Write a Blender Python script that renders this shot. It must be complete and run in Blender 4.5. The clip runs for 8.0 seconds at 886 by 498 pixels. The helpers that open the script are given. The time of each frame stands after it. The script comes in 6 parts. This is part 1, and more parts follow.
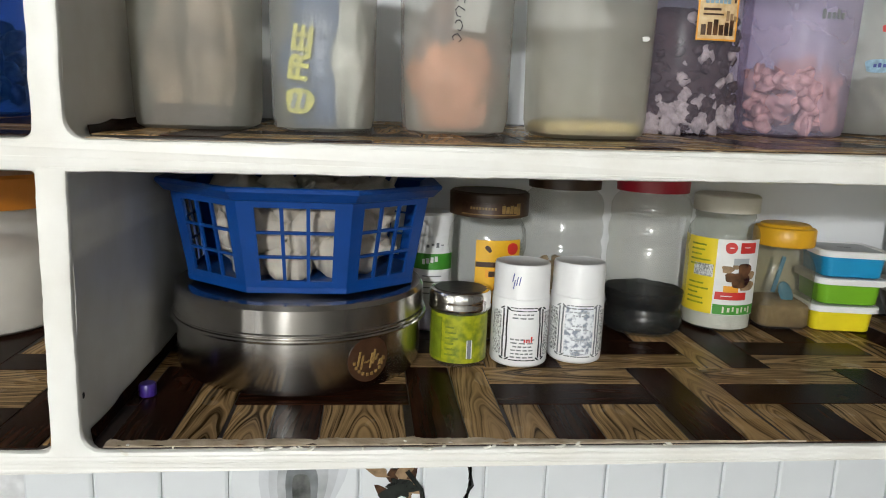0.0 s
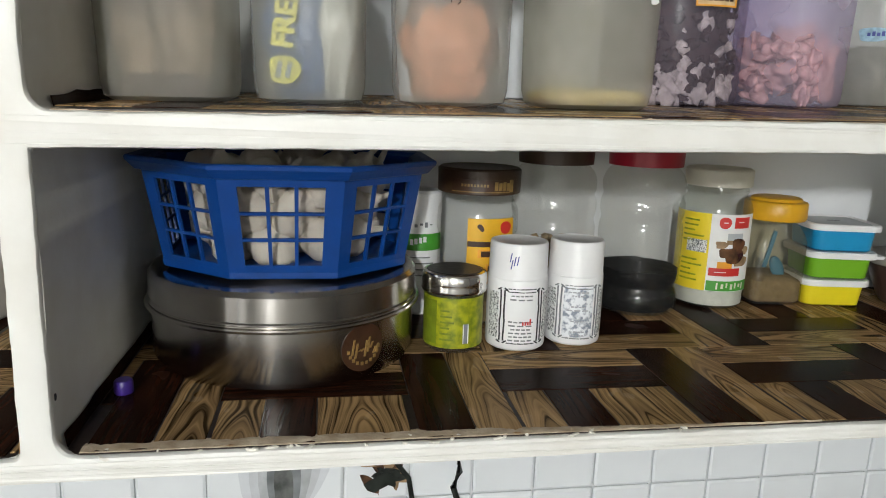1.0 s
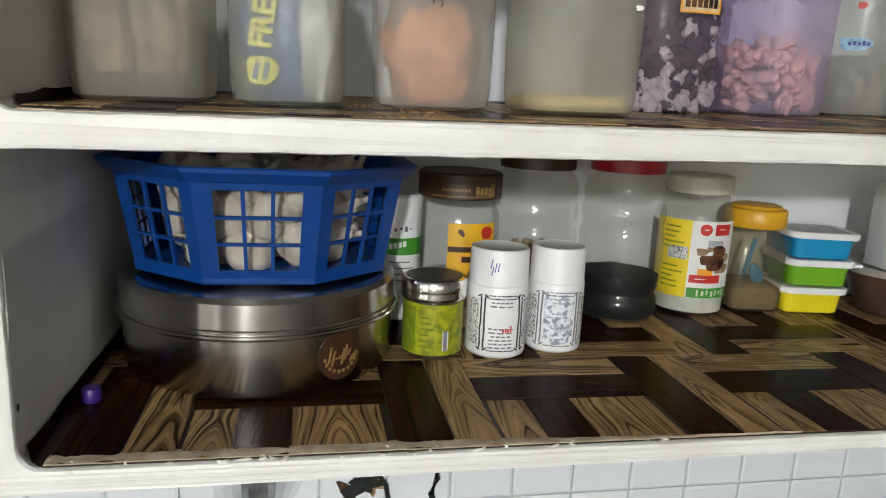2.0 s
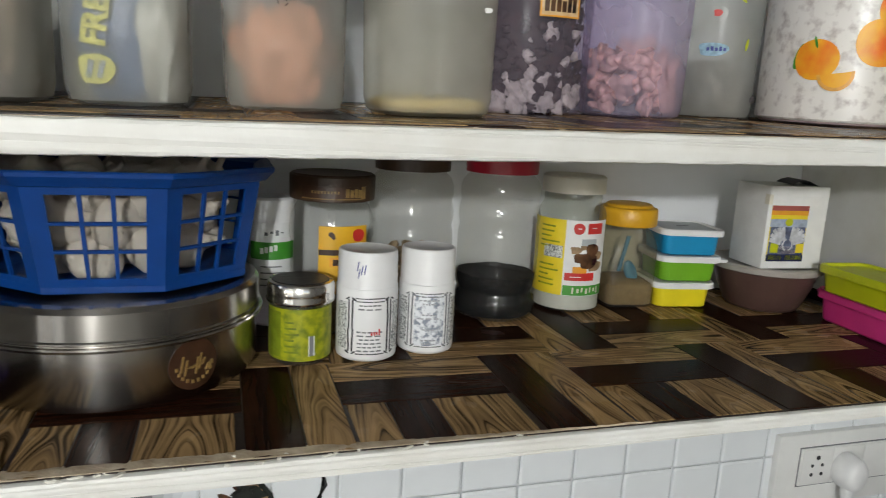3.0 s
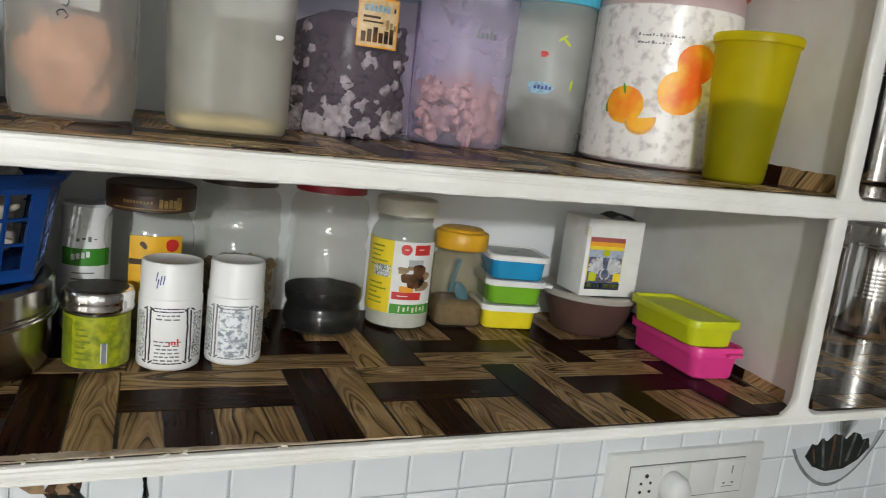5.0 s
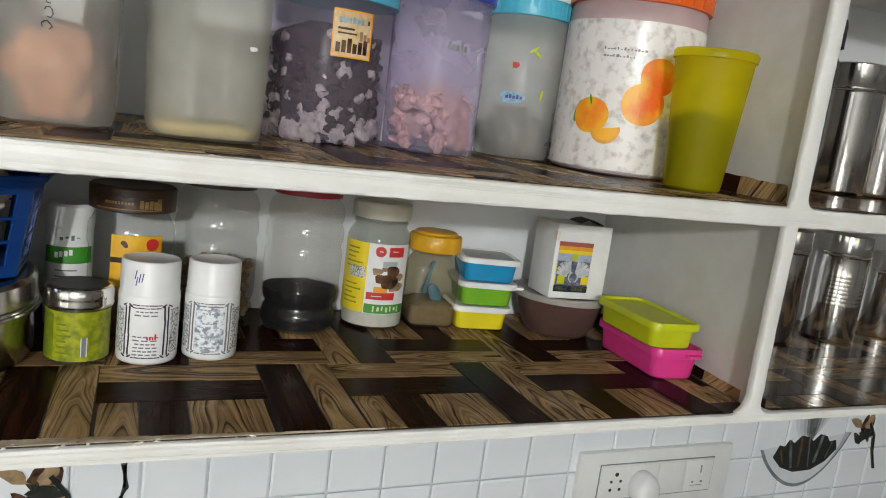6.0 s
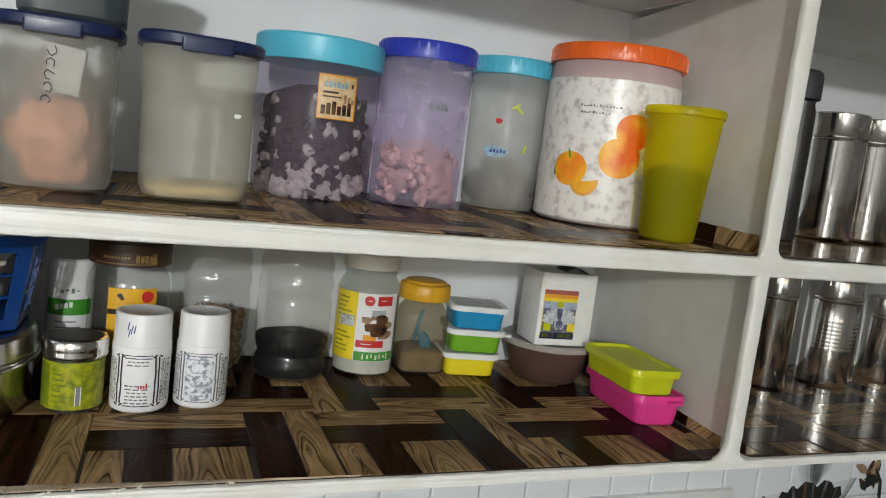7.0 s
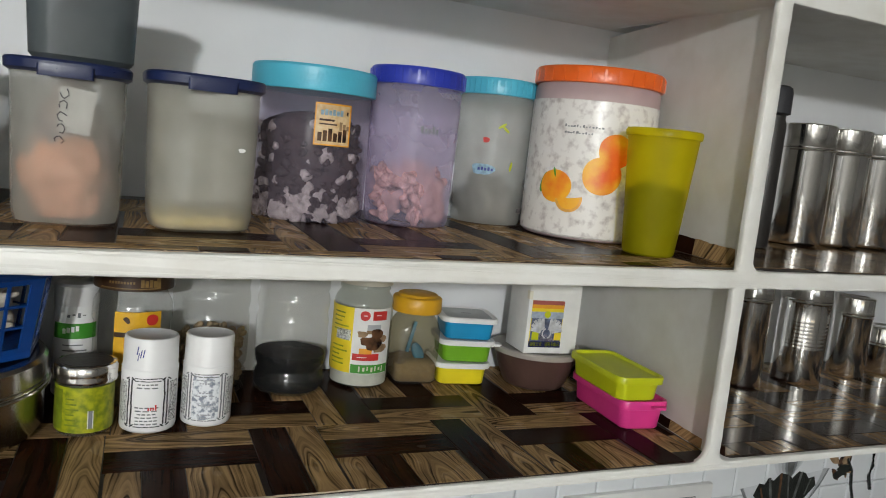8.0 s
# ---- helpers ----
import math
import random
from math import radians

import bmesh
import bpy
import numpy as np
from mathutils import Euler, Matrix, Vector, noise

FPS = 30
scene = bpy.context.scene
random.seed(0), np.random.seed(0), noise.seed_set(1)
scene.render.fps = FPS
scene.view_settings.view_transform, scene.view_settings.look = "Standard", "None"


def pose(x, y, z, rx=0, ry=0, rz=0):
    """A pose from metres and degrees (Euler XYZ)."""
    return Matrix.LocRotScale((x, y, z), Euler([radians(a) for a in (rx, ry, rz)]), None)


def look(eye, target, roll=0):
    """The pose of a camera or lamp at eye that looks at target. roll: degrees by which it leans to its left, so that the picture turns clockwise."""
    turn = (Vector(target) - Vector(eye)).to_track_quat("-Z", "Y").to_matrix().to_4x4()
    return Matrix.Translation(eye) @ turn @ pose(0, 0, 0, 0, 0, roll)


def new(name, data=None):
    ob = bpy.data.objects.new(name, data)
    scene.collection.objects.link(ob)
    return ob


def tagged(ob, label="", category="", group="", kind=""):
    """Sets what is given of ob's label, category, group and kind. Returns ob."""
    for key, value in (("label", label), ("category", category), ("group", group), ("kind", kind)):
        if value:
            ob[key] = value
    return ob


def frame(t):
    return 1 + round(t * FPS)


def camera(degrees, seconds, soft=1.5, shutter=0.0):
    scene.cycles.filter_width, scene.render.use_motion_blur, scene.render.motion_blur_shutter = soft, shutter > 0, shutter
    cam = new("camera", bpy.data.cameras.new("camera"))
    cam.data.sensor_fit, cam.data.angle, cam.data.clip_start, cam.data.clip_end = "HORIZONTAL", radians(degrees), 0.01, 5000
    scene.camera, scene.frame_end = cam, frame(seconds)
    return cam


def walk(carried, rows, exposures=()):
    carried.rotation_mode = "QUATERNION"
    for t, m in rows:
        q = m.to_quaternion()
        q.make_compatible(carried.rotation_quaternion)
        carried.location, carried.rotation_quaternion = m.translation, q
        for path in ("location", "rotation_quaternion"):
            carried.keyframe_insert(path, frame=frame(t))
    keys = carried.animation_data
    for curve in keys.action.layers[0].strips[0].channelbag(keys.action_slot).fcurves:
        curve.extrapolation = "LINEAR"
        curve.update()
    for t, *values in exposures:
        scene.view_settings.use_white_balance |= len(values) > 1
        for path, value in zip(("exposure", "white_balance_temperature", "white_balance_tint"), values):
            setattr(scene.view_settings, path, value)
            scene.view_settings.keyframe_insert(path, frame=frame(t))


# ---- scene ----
cam = camera(63.89, 8.0, soft=1.0, shutter=0.35)
PATH = [
    (0, (-0.0067, 0.1665, 1.5198), (0.1536, 1.6332, 1.2491), 2.35),
    (0.5, (-0.0284, 0.1955, 1.5213), (0.1856, 1.6510, 1.2282), 2.42),
    (1, (-0.0309, 0.2035, 1.5120), (0.2135, 1.6510, 1.2036), 2.01),
    (1.2, (-0.0308, 0.2033, 1.5112), (0.2137, 1.6512, 1.2052), 1.98),
    (2.3, (-0.0270, 0.2160, 1.5158), (0.2954, 1.6486, 1.2097), 3.23),
    (2.5, (-0.0173, 0.2132, 1.5151), (0.3400, 1.6401, 1.2213), 3.06),
    (3, (0.0174, 0.2055, 1.5157), (0.4598, 1.6086, 1.2232), 3.04),
    (3.5, (0.0398, 0.1973, 1.5149), (0.5027, 1.5901, 1.2056), 4.52),
    (4, (0.0445, 0.1948, 1.5161), (0.5008, 1.5872, 1.1951), 4.73),
    (4.5, (0.0792, 0.1745, 1.5302), (0.6113, 1.5515, 1.2645), 6.38),
    (4.7, (0.0946, 0.1656, 1.5306), (0.6652, 1.5289, 1.2738), 6.17),
    (5.8, (0.1183, 0.1123, 1.5397), (0.7187, 1.4658, 1.2995), 7.58),
    (6, (0.1181, 0.1124, 1.5397), (0.7188, 1.4657, 1.2996), 7.56),
    (6.5, (0.1241, 0.1020, 1.5476), (0.7129, 1.4647, 1.3323), 7.18),
    (7, (0.1424, 0.0739, 1.5593), (0.6994, 1.4573, 1.3975), 6.94),
    (7.5, (0.1535, 0.0532, 1.5745), (0.6978, 1.4407, 1.4056), 5.4),
    (8, (0.1130, 0.0527, 1.5881), (0.7127, 1.4170, 1.4176), 6.11),
]
walk(cam, [(t, look(eye, target, roll)) for t, eye, target, roll in PATH],
     exposures=((0, -0.05), (1.2, -0.1), (2.5, -0.2), (3.0, -0.28), (4.5, -0.2), (6.0, -0.2), (7.0, -0.3), (8.0, -0.32)))

# ---- world, daylight through a window, an added fill opening, and one bulb ----
world = bpy.data.worlds.new("sky")
scene.world = world
world.use_nodes = True
wn = world.node_tree.nodes
sky = wn.new("ShaderNodeTexSky")
sky.sky_type, sky.sun_disc, sky.sun_elevation, sky.sun_rotation = "NISHITA", False, radians(40), radians(200)
wn["Background"].inputs[1].default_value = 0.1
world.node_tree.links.new(sky.outputs[0], wn["Background"].inputs[0])


def area(name, m, w, h, watts, colour):
    la = bpy.data.lights.new(name, "AREA")
    la.shape, la.size, la.size_y, la.energy, la.color = "RECTANGLE", w, h, watts, colour
    ob = new(name, la)
    ob.matrix_world = m
    return ob


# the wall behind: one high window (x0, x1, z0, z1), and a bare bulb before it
WINDOW = (0.2, 1.1, 1.32, 2.12)
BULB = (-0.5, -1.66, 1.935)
WALL_BEHIND, ROOM_L, ROOM_R, ROOM_H = -1.95, -1.7, 2.5, 2.85
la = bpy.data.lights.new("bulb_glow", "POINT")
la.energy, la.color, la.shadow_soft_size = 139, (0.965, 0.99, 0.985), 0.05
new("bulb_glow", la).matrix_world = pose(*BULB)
area("window_daylight", look(((WINDOW[0] + WINDOW[1]) / 2, WALL_BEHIND + 0.02, (WINDOW[2] + WINDOW[3]) / 2), (0.2, 0.9, 1.5)), WINDOW[1] - WINDOW[0] - 0.04, WINDOW[3] - WINDOW[2] - 0.04, 0.8, (1.0, 0.98, 0.93))
# unseen west wall opening, added to fill the right bay: y0, y1, height
FILL_OPENING = (-1.72, -0.5, 2.05)
area("west_fill", look((ROOM_L + 0.02, (FILL_OPENING[0] + FILL_OPENING[1]) / 2, 1.3), (0.8, 0.5, 1.4)), FILL_OPENING[1] - FILL_OPENING[0] - 0.04, 1.4, 5, (0.97, 1.0, 1.0))


# ---- materials ----
def nodes_of(name):
    m = bpy.data.materials.new(name)
    m.use_nodes = True
    nt = m.node_tree
    return m, nt, nt.nodes, nt.nodes["Principled BSDF"]


def mat(name, c, rough=0.5, metal=0.0, var=0.12, scale=30.0, bump=0.15, bscale=260.0, coat=0.0, tone=None, spread=(0.35, 0.7), sss=0.0):
    """Base colour c varied at two scales, with fine relief."""
    m, nt, n, p = nodes_of(name)
    tc = n.new("ShaderNodeTexCoord")
    a, b = n.new("ShaderNodeTexNoise"), n.new("ShaderNodeTexNoise")
    a.inputs["Scale"].default_value, a.inputs["Detail"].default_value = scale, 5
    b.inputs["Scale"].default_value, b.inputs["Detail"].default_value = bscale, 3
    r = n.new("ShaderNodeValToRGB")
    tone = tone or tuple(v * (1 - 2 * var) for v in c)
    r.color_ramp.elements[0].color, r.color_ramp.elements[1].color = (*tone, 1), (*c, 1)
    r.color_ramp.elements[0].position, r.color_ramp.elements[1].position = spread
    mr = n.new("ShaderNodeMapRange")
    mr.inputs["To Min"].default_value, mr.inputs["To Max"].default_value = max(rough - 0.08, 0.02), min(rough + 0.1, 1)
    bp = n.new("ShaderNodeBump")
    bp.inputs["Strength"].default_value, bp.inputs["Distance"].default_value = bump, 0.002
    L = nt.links.new
    for q in (a, b):
        L(tc.outputs["Object"], q.inputs["Vector"])
    L(a.outputs["Fac"], r.inputs[0]), L(r.outputs[0], p.inputs["Base Color"])
    L(b.outputs["Fac"], mr.inputs["Value"]), L(mr.outputs[0], p.inputs["Roughness"])
    L(b.outputs["Fac"], bp.inputs["Height"]), L(bp.outputs[0], p.inputs["Normal"])
    p.inputs["Metallic"].default_value, p.inputs["Coat Weight"].default_value = metal, coat
    p.inputs["Subsurface Weight"].default_value = sss
    p.inputs["Subsurface Radius"].default_value = (0.01, 0.008, 0.006)
    p.inputs["Subsurface Scale"].default_value = 0.3
    return m


def wood(name, light, line, rough, fine=380.0, swirl=0.022, gloss=0.2, arch=0.0):
    """Printed wood grain along the plank's own y: uneven lines that bend round knots; arch draws them into nested peaks."""
    m, nt, n, p = nodes_of(name)
    L = nt.links.new
    tc, oi, sep = n.new("ShaderNodeTexCoord"), n.new("ShaderNodeObjectInfo"), n.new("ShaderNodeSeparateXYZ")
    L(tc.outputs["Object"], sep.inputs[0])

    def calc(op, a, b, c=None):
        q = n.new("ShaderNodeMath")
        q.operation = op
        for k, v in enumerate((a, b, c)):
            if v is None:
                continue
            if isinstance(v, float):
                q.inputs[k].default_value = v
            else:
                L(v, q.inputs[k])
        return q.outputs[0]

    def field(x, y, z, detail, rough_n=0.5):
        cb, no = n.new("ShaderNodeCombineXYZ"), n.new("ShaderNodeTexNoise")
        no.inputs["Scale"].default_value, no.inputs["Detail"].default_value, no.inputs["Roughness"].default_value = 1.0, detail, rough_n
        L(x, cb.inputs[0]), L(y, cb.inputs[1]), L(z, cb.inputs[2]), L(cb.outputs[0], no.inputs["Vector"])
        return no.outputs["Fac"]

    X, Y = sep.outputs[0], sep.outputs[1]
    seed = calc("MULTIPLY", oi.outputs["Random"], 57.0)
    bend = field(calc("MULTIPLY", X, 26.0), calc("MULTIPLY", Y, 13.0), seed, 1.0)
    shifted = calc("MULTIPLY_ADD", bend, swirl, X)
    if arch:
        side = calc("MULTIPLY", calc("POWER", calc("ABSOLUTE", calc("MULTIPLY_ADD", oi.outputs["Random"], 0.014, calc("SUBTRACT", X, 0.007)), 0.0), 1.5), arch)
        shifted = calc("MULTIPLY_ADD", bend, swirl, calc("MULTIPLY_ADD", Y, 0.11, side))
    grain = field(calc("MULTIPLY", shifted, fine), calc("MULTIPLY", Y, 7.0), seed, 2.5, 0.6)
    fibre = field(calc("MULTIPLY", shifted, 1500.0), calc("MULTIPLY", Y, 60.0), seed, 2.0)
    patch = field(calc("MULTIPLY", X, 30.0), calc("MULTIPLY", Y, 18.0), calc("ADD", seed, 9.0), 2.0)
    r, r2, mix, mix2 = n.new("ShaderNodeValToRGB"), n.new("ShaderNodeValToRGB"), n.new("ShaderNodeMixRGB"), n.new("ShaderNodeMixRGB")
    e = r.color_ramp.elements
    e[0].position, e[0].color = 0.35, (*line, 1)
    e[1].position, e[1].color = 0.62, (*light, 1)
    k = e.new(0.46)
    k.color = (*(0.5 * a + 0.5 * b for a, b in zip(line, light)), 1)
    r2.color_ramp.elements[0].position, r2.color_ramp.elements[0].color = 0.3, (0.62, 0.6, 0.58, 1)
    r2.color_ramp.elements[1].position, r2.color_ramp.elements[1].color = 0.65, (1, 1, 1, 1)
    L(grain, r.inputs[0]), L(patch, r2.inputs[0])
    mix.blend_type, mix.inputs[0].default_value = "MULTIPLY", 0.3
    mix2.blend_type, mix2.inputs[0].default_value = "MULTIPLY", 0.9
    L(r.outputs[0], mix.inputs[1]), L(fibre, mix.inputs[2]), L(mix.outputs[0], mix2.inputs[1]), L(r2.outputs[0], mix2.inputs[2])
    L(mix2.outputs[0], p.inputs["Base Color"])
    p.inputs["Specular IOR Level"].default_value = gloss
    L(calc("MULTIPLY_ADD", patch, 0.16, rough - 0.08), p.inputs["Roughness"])
    bp = n.new("ShaderNodeBump")
    bp.inputs["Strength"].default_value, bp.inputs["Distance"].default_value = 0.06, 0.001
    L(grain, bp.inputs["Height"]), L(bp.outputs[0], p.inputs["Normal"])
    return m


def frosted(name, c, solid=0.35, rough=0.35, through_c=None):
    """Milky plastic: part of the light goes straight through, the rest is scattered by its surface."""
    m, nt, n, p = nodes_of(name)
    p.inputs["Base Color"].default_value, p.inputs["Roughness"].default_value = (*c, 1), rough
    tr, tl, mx, mx2 = n.new("ShaderNodeBsdfTransparent"), n.new("ShaderNodeBsdfTranslucent"), n.new("ShaderNodeMixShader"), n.new("ShaderNodeMixShader")
    tr.inputs[0].default_value = (*(through_c or (0.97, 0.97, 0.97)), 1)
    tl.inputs[0].default_value = (*c, 1)
    tc, no, mr = n.new("ShaderNodeTexCoord"), n.new("ShaderNodeTexNoise"), n.new("ShaderNodeMapRange")
    no.inputs["Scale"].default_value = 25
    mr.inputs["To Min"].default_value, mr.inputs["To Max"].default_value = solid * 0.8, solid * 1.2
    L = nt.links.new
    L(tc.outputs["Object"], no.inputs["Vector"]), L(no.outputs["Fac"], mr.inputs["Value"]), L(mr.outputs[0], mx.inputs[0])
    mx2.inputs[0].default_value = 0.4
    L(p.outputs[0], mx2.inputs[1]), L(tl.outputs[0], mx2.inputs[2])
    L(tr.outputs[0], mx.inputs[1]), L(mx2.outputs[0], mx.inputs[2]), L(mx.outputs[0], n["Material Output"].inputs["Surface"])
    return m


def clear(name, tint=(0.97, 0.97, 0.96), rough=0.12, haze=0.06):
    """Clear thin plastic or glass: passes light, with a gloss that grows towards the rim and a little haze."""
    m, nt, n, p = nodes_of(name)
    tr, gl, fr = n.new("ShaderNodeBsdfTransparent"), n.new("ShaderNodeBsdfGlossy"), n.new("ShaderNodeLayerWeight")
    tr.inputs[0].default_value, gl.inputs["Roughness"].default_value, fr.inputs[0].default_value = (*tint, 1), rough, 0.22
    p.inputs["Base Color"].default_value, p.inputs["Roughness"].default_value = (0.75, 0.76, 0.74, 1), 0.4
    a, b = n.new("ShaderNodeMixShader"), n.new("ShaderNodeMixShader")
    tc, no, bp = n.new("ShaderNodeTexCoord"), n.new("ShaderNodeTexNoise"), n.new("ShaderNodeBump")
    no.inputs["Scale"].default_value = 60
    bp.inputs["Strength"].default_value, bp.inputs["Distance"].default_value = 0.03, 0.002
    L = nt.links.new
    L(tc.outputs["Object"], no.inputs["Vector"]), L(no.outputs["Fac"], bp.inputs["Height"]), L(bp.outputs[0], gl.inputs["Normal"])
    a.inputs[0].default_value = haze
    L(tr.outputs[0], a.inputs[1]), L(p.outputs[0], a.inputs[2])
    pw, ad = n.new("ShaderNodeMath"), n.new("ShaderNodeMath")
    pw.operation, ad.operation = "POWER", "MULTIPLY_ADD"
    pw.inputs[1].default_value, ad.inputs[1].default_value, ad.inputs[2].default_value = 3.0, 0.5, 0.045
    L(fr.outputs["Facing"], pw.inputs[0]), L(pw.outputs[0], ad.inputs[0])
    L(ad.outputs[0], b.inputs[0]), L(a.outputs[0], b.inputs[1]), L(gl.outputs[0], b.inputs[2])
    L(b.outputs[0], n["Material Output"].inputs["Surface"])
    return m


M_PAINT = mat("white_paint", (0.76, 0.755, 0.72), 0.45, var=0.05, scale=22, bump=0.16, bscale=90, tone=(0.69, 0.675, 0.625), spread=(0.3, 0.6))
M_WALL = mat("wall_paint", (0.81, 0.83, 0.85), 0.6, var=0.04, scale=6, bump=0.15, bscale=70)
# colour of the unseen ceiling, set dark to lower the ambient light
M_ROOM = mat("light_tuned_room", (0.19, 0.186, 0.175), 0.7, var=0.06, scale=4, bump=0.1, bscale=60)
# unseen east wall, kept dark so little light bounces onto the left partition
M_SIDE = mat("bounce_cut_side_wall", (0.15, 0.143, 0.135), 0.7, var=0.05, scale=4, bump=0.1, bscale=60)
M_PALE = mat("pale_room_paint", (0.6, 0.58, 0.54), 0.6, var=0.06, scale=4, bump=0.1, bscale=60)
M_FLOOR = mat("floor_stone", (0.1, 0.095, 0.09), 0.4, var=0.1, scale=5)
M_TORN = mat("torn_liner_edge", (0.62, 0.53, 0.4), 0.7, var=0.2, scale=60, bump=0.5, bscale=300, tone=(0.34, 0.25, 0.16))
M_FLAKE = mat("flaking_paint", (0.83, 0.8, 0.72), 0.6, var=0.1, scale=120, bump=0.4)
M_STAIN = mat("chipped_brown", (0.3, 0.23, 0.16), 0.8, var=0.2, scale=150)
M_TILE = mat("white_glazed_tile", (0.84, 0.87, 0.89), 0.12, var=0.03, scale=9, bump=0.05, bscale=40, coat=0.3)
M_GROUT = mat("grout", (0.78, 0.79, 0.8), 0.9, var=0.1, scale=80)
M_FILM = mat("dark_liner", (0.014, 0.006, 0.004), 0.5, var=0.15, scale=60, bump=0.05)
M_LIGHT = wood("light_plank_print", (0.56, 0.36, 0.17), (0.05, 0.03, 0.012), 0.26, 400.0, 0.02, 0.03, arch=6.5)
M_DARK = wood("dark_plank_print", (0.04, 0.014, 0.007), (0.011, 0.005, 0.003), 0.24, 240.0, 0.015, 0.03)
M_LIGHT_G = wood("glossy_light_plank_print", (0.42, 0.265, 0.125), (0.07, 0.035, 0.014), 0.14, 400.0, 0.02, 0.5, arch=6.5)
M_DARK_G = wood("glossy_dark_plank_print", (0.04, 0.014, 0.007), (0.011, 0.005, 0.003), 0.14, 240.0, 0.015, gloss=0.5)
M_STEEL = mat("steel", (0.9, 0.88, 0.85), 0.13, metal=1.0, var=0.06, scale=20, bump=0.12, bscale=26)
M_STEEL_OLD = mat("scratched_steel", (0.5, 0.475, 0.445), 0.2, metal=1.0, var=0.12, scale=24, bump=0.0, bscale=9)
for m in (M_STEEL, M_STEEL_OLD):  # spun round, so that its gloss is drawn out upwards
    q, tn = m.node_tree.nodes["Principled BSDF"], m.node_tree.nodes.new("ShaderNodeTangent")
    tn.direction_type, tn.axis = "RADIAL", "Z"
    q.inputs["Anisotropic"].default_value, q.inputs["Anisotropic Rotation"].default_value = 0.88 if m is M_STEEL_OLD else 0.6, 0.25
    m.node_tree.links.new(tn.outputs[0], q.inputs["Tangent"])
M_GREY_STEEL = mat("dull_dark_metal", (0.035, 0.032, 0.03), 0.4, metal=0.15, var=0.15)
M_BLUE = mat("blue_basket_plastic", (0.002, 0.048, 0.24), 0.35, var=0.08, scale=40, bump=0.08)
M_GARLIC = mat("garlic_skin", (0.76, 0.71, 0.63), 0.38, var=0.12, scale=90, bump=0.6, bscale=260, tone=(0.58, 0.48, 0.38), spread=(0.32, 0.6))
M_WHITE = mat("white_plastic", (0.82, 0.82, 0.82), 0.38, var=0.03, scale=40, bump=0.04)
M_CREAM = mat("cream_plastic", (0.72, 0.69, 0.58), 0.45, var=0.05, scale=40)
M_MOTTLE = mat("mottled_label_print", (0.78, 0.8, 0.83), 0.45, var=0.2, scale=230, bump=0.03, tone=(0.22, 0.25, 0.31), spread=(0.38, 0.54))
M_SMALLPRINT = mat("dense_small_print", (0.72, 0.73, 0.72), 0.45, var=0.2, scale=650, bump=0.03, tone=(0.12, 0.13, 0.13), spread=(0.42, 0.54))
M_SLIP = mat("thin_paper", (0.56, 0.55, 0.53), 0.7, var=0.1, scale=60)
M_STICKBLUE = mat("faded_blue_print", (0.3, 0.48, 0.62), 0.5, var=0.2, scale=200)
M_TYPE = mat("pale_grey_print", (0.42, 0.43, 0.46), 0.6, var=0.15, scale=300)
M_INK = mat("black_ink", (0.03, 0.03, 0.035), 0.6, var=0.1)
M_GREYINK = mat("grey_ink", (0.2, 0.21, 0.22), 0.6, var=0.1)
M_BLUEINK = mat("blue_ink", (0.05, 0.07, 0.3), 0.6, var=0.1)
M_RED = mat("red_print", (0.62, 0.03, 0.025), 0.45, var=0.1)
M_YELLOW = mat("yellow_label", (0.85, 0.66, 0.03), 0.4, var=0.06)
M_ORANGE_L = mat("orange_label", (0.85, 0.38, 0.03), 0.4, var=0.08, scale=60)
M_TAGTAN = mat("tan_sticker", (0.72, 0.56, 0.34), 0.45, var=0.25, scale=160, tone=(0.56, 0.36, 0.16))
M_HONEYLAB = mat("amber_label", (0.84, 0.47, 0.02), 0.4, var=0.08, scale=60)
M_GREEN = mat("green_print", (0.06, 0.32, 0.03), 0.4, var=0.1)
M_LIME = mat("lime_label", (0.36, 0.37, 0.012), 0.33, var=0.2, scale=150, tone=(0.15, 0.2, 0.01), spread=(0.34, 0.62))
M_OLIVE = mat("olive_print", (0.2, 0.26, 0.015), 0.35, var=0.2, scale=90)
M_BROWNLID = mat("brown_lid_plastic", (0.055, 0.027, 0.012), 0.4, var=0.15, scale=30)
M_REDLID = mat("dark_red_lid_plastic", (0.42, 0.012, 0.03), 0.35, var=0.08)
M_YELLOWLID = mat("amber_lid_plastic", (0.72, 0.38, 0.015), 0.38, var=0.08)
M_AMBER = mat("dark_amber_lid_plastic", (0.5, 0.17, 0.012), 0.3, var=0.1)
M_CYANLID = mat("turquoise_lid_plastic", (0.09, 0.5, 0.68), 0.35, var=0.05)
M_ROYALLID = mat("royal_blue_lid_plastic", (0.025, 0.045, 0.42), 0.35, var=0.06)
M_NAVYLID = mat("navy_lid_plastic", (0.01, 0.018, 0.07), 0.3, var=0.05, bump=0.03)
M_ORANGELID = mat("orange_lid_plastic", (0.8, 0.13, 0.012), 0.35, var=0.06)
M_BOXBLUE = mat("blue_box_plastic", (0.01, 0.27, 0.52), 0.35, var=0.05)
M_BOXGREEN = mat("green_box_plastic", (0.17, 0.42, 0.02), 0.35, var=0.05)
M_BOXYELLOW = mat("yellow_box_plastic", (0.82, 0.68, 0.02), 0.35, var=0.05)
M_PINK = mat("magenta_box_plastic", (0.72, 0.045, 0.26), 0.33, var=0.05)
M_LIMEBOX = mat("lime_box_plastic", (0.52, 0.56, 0.01), 0.33, var=0.05)
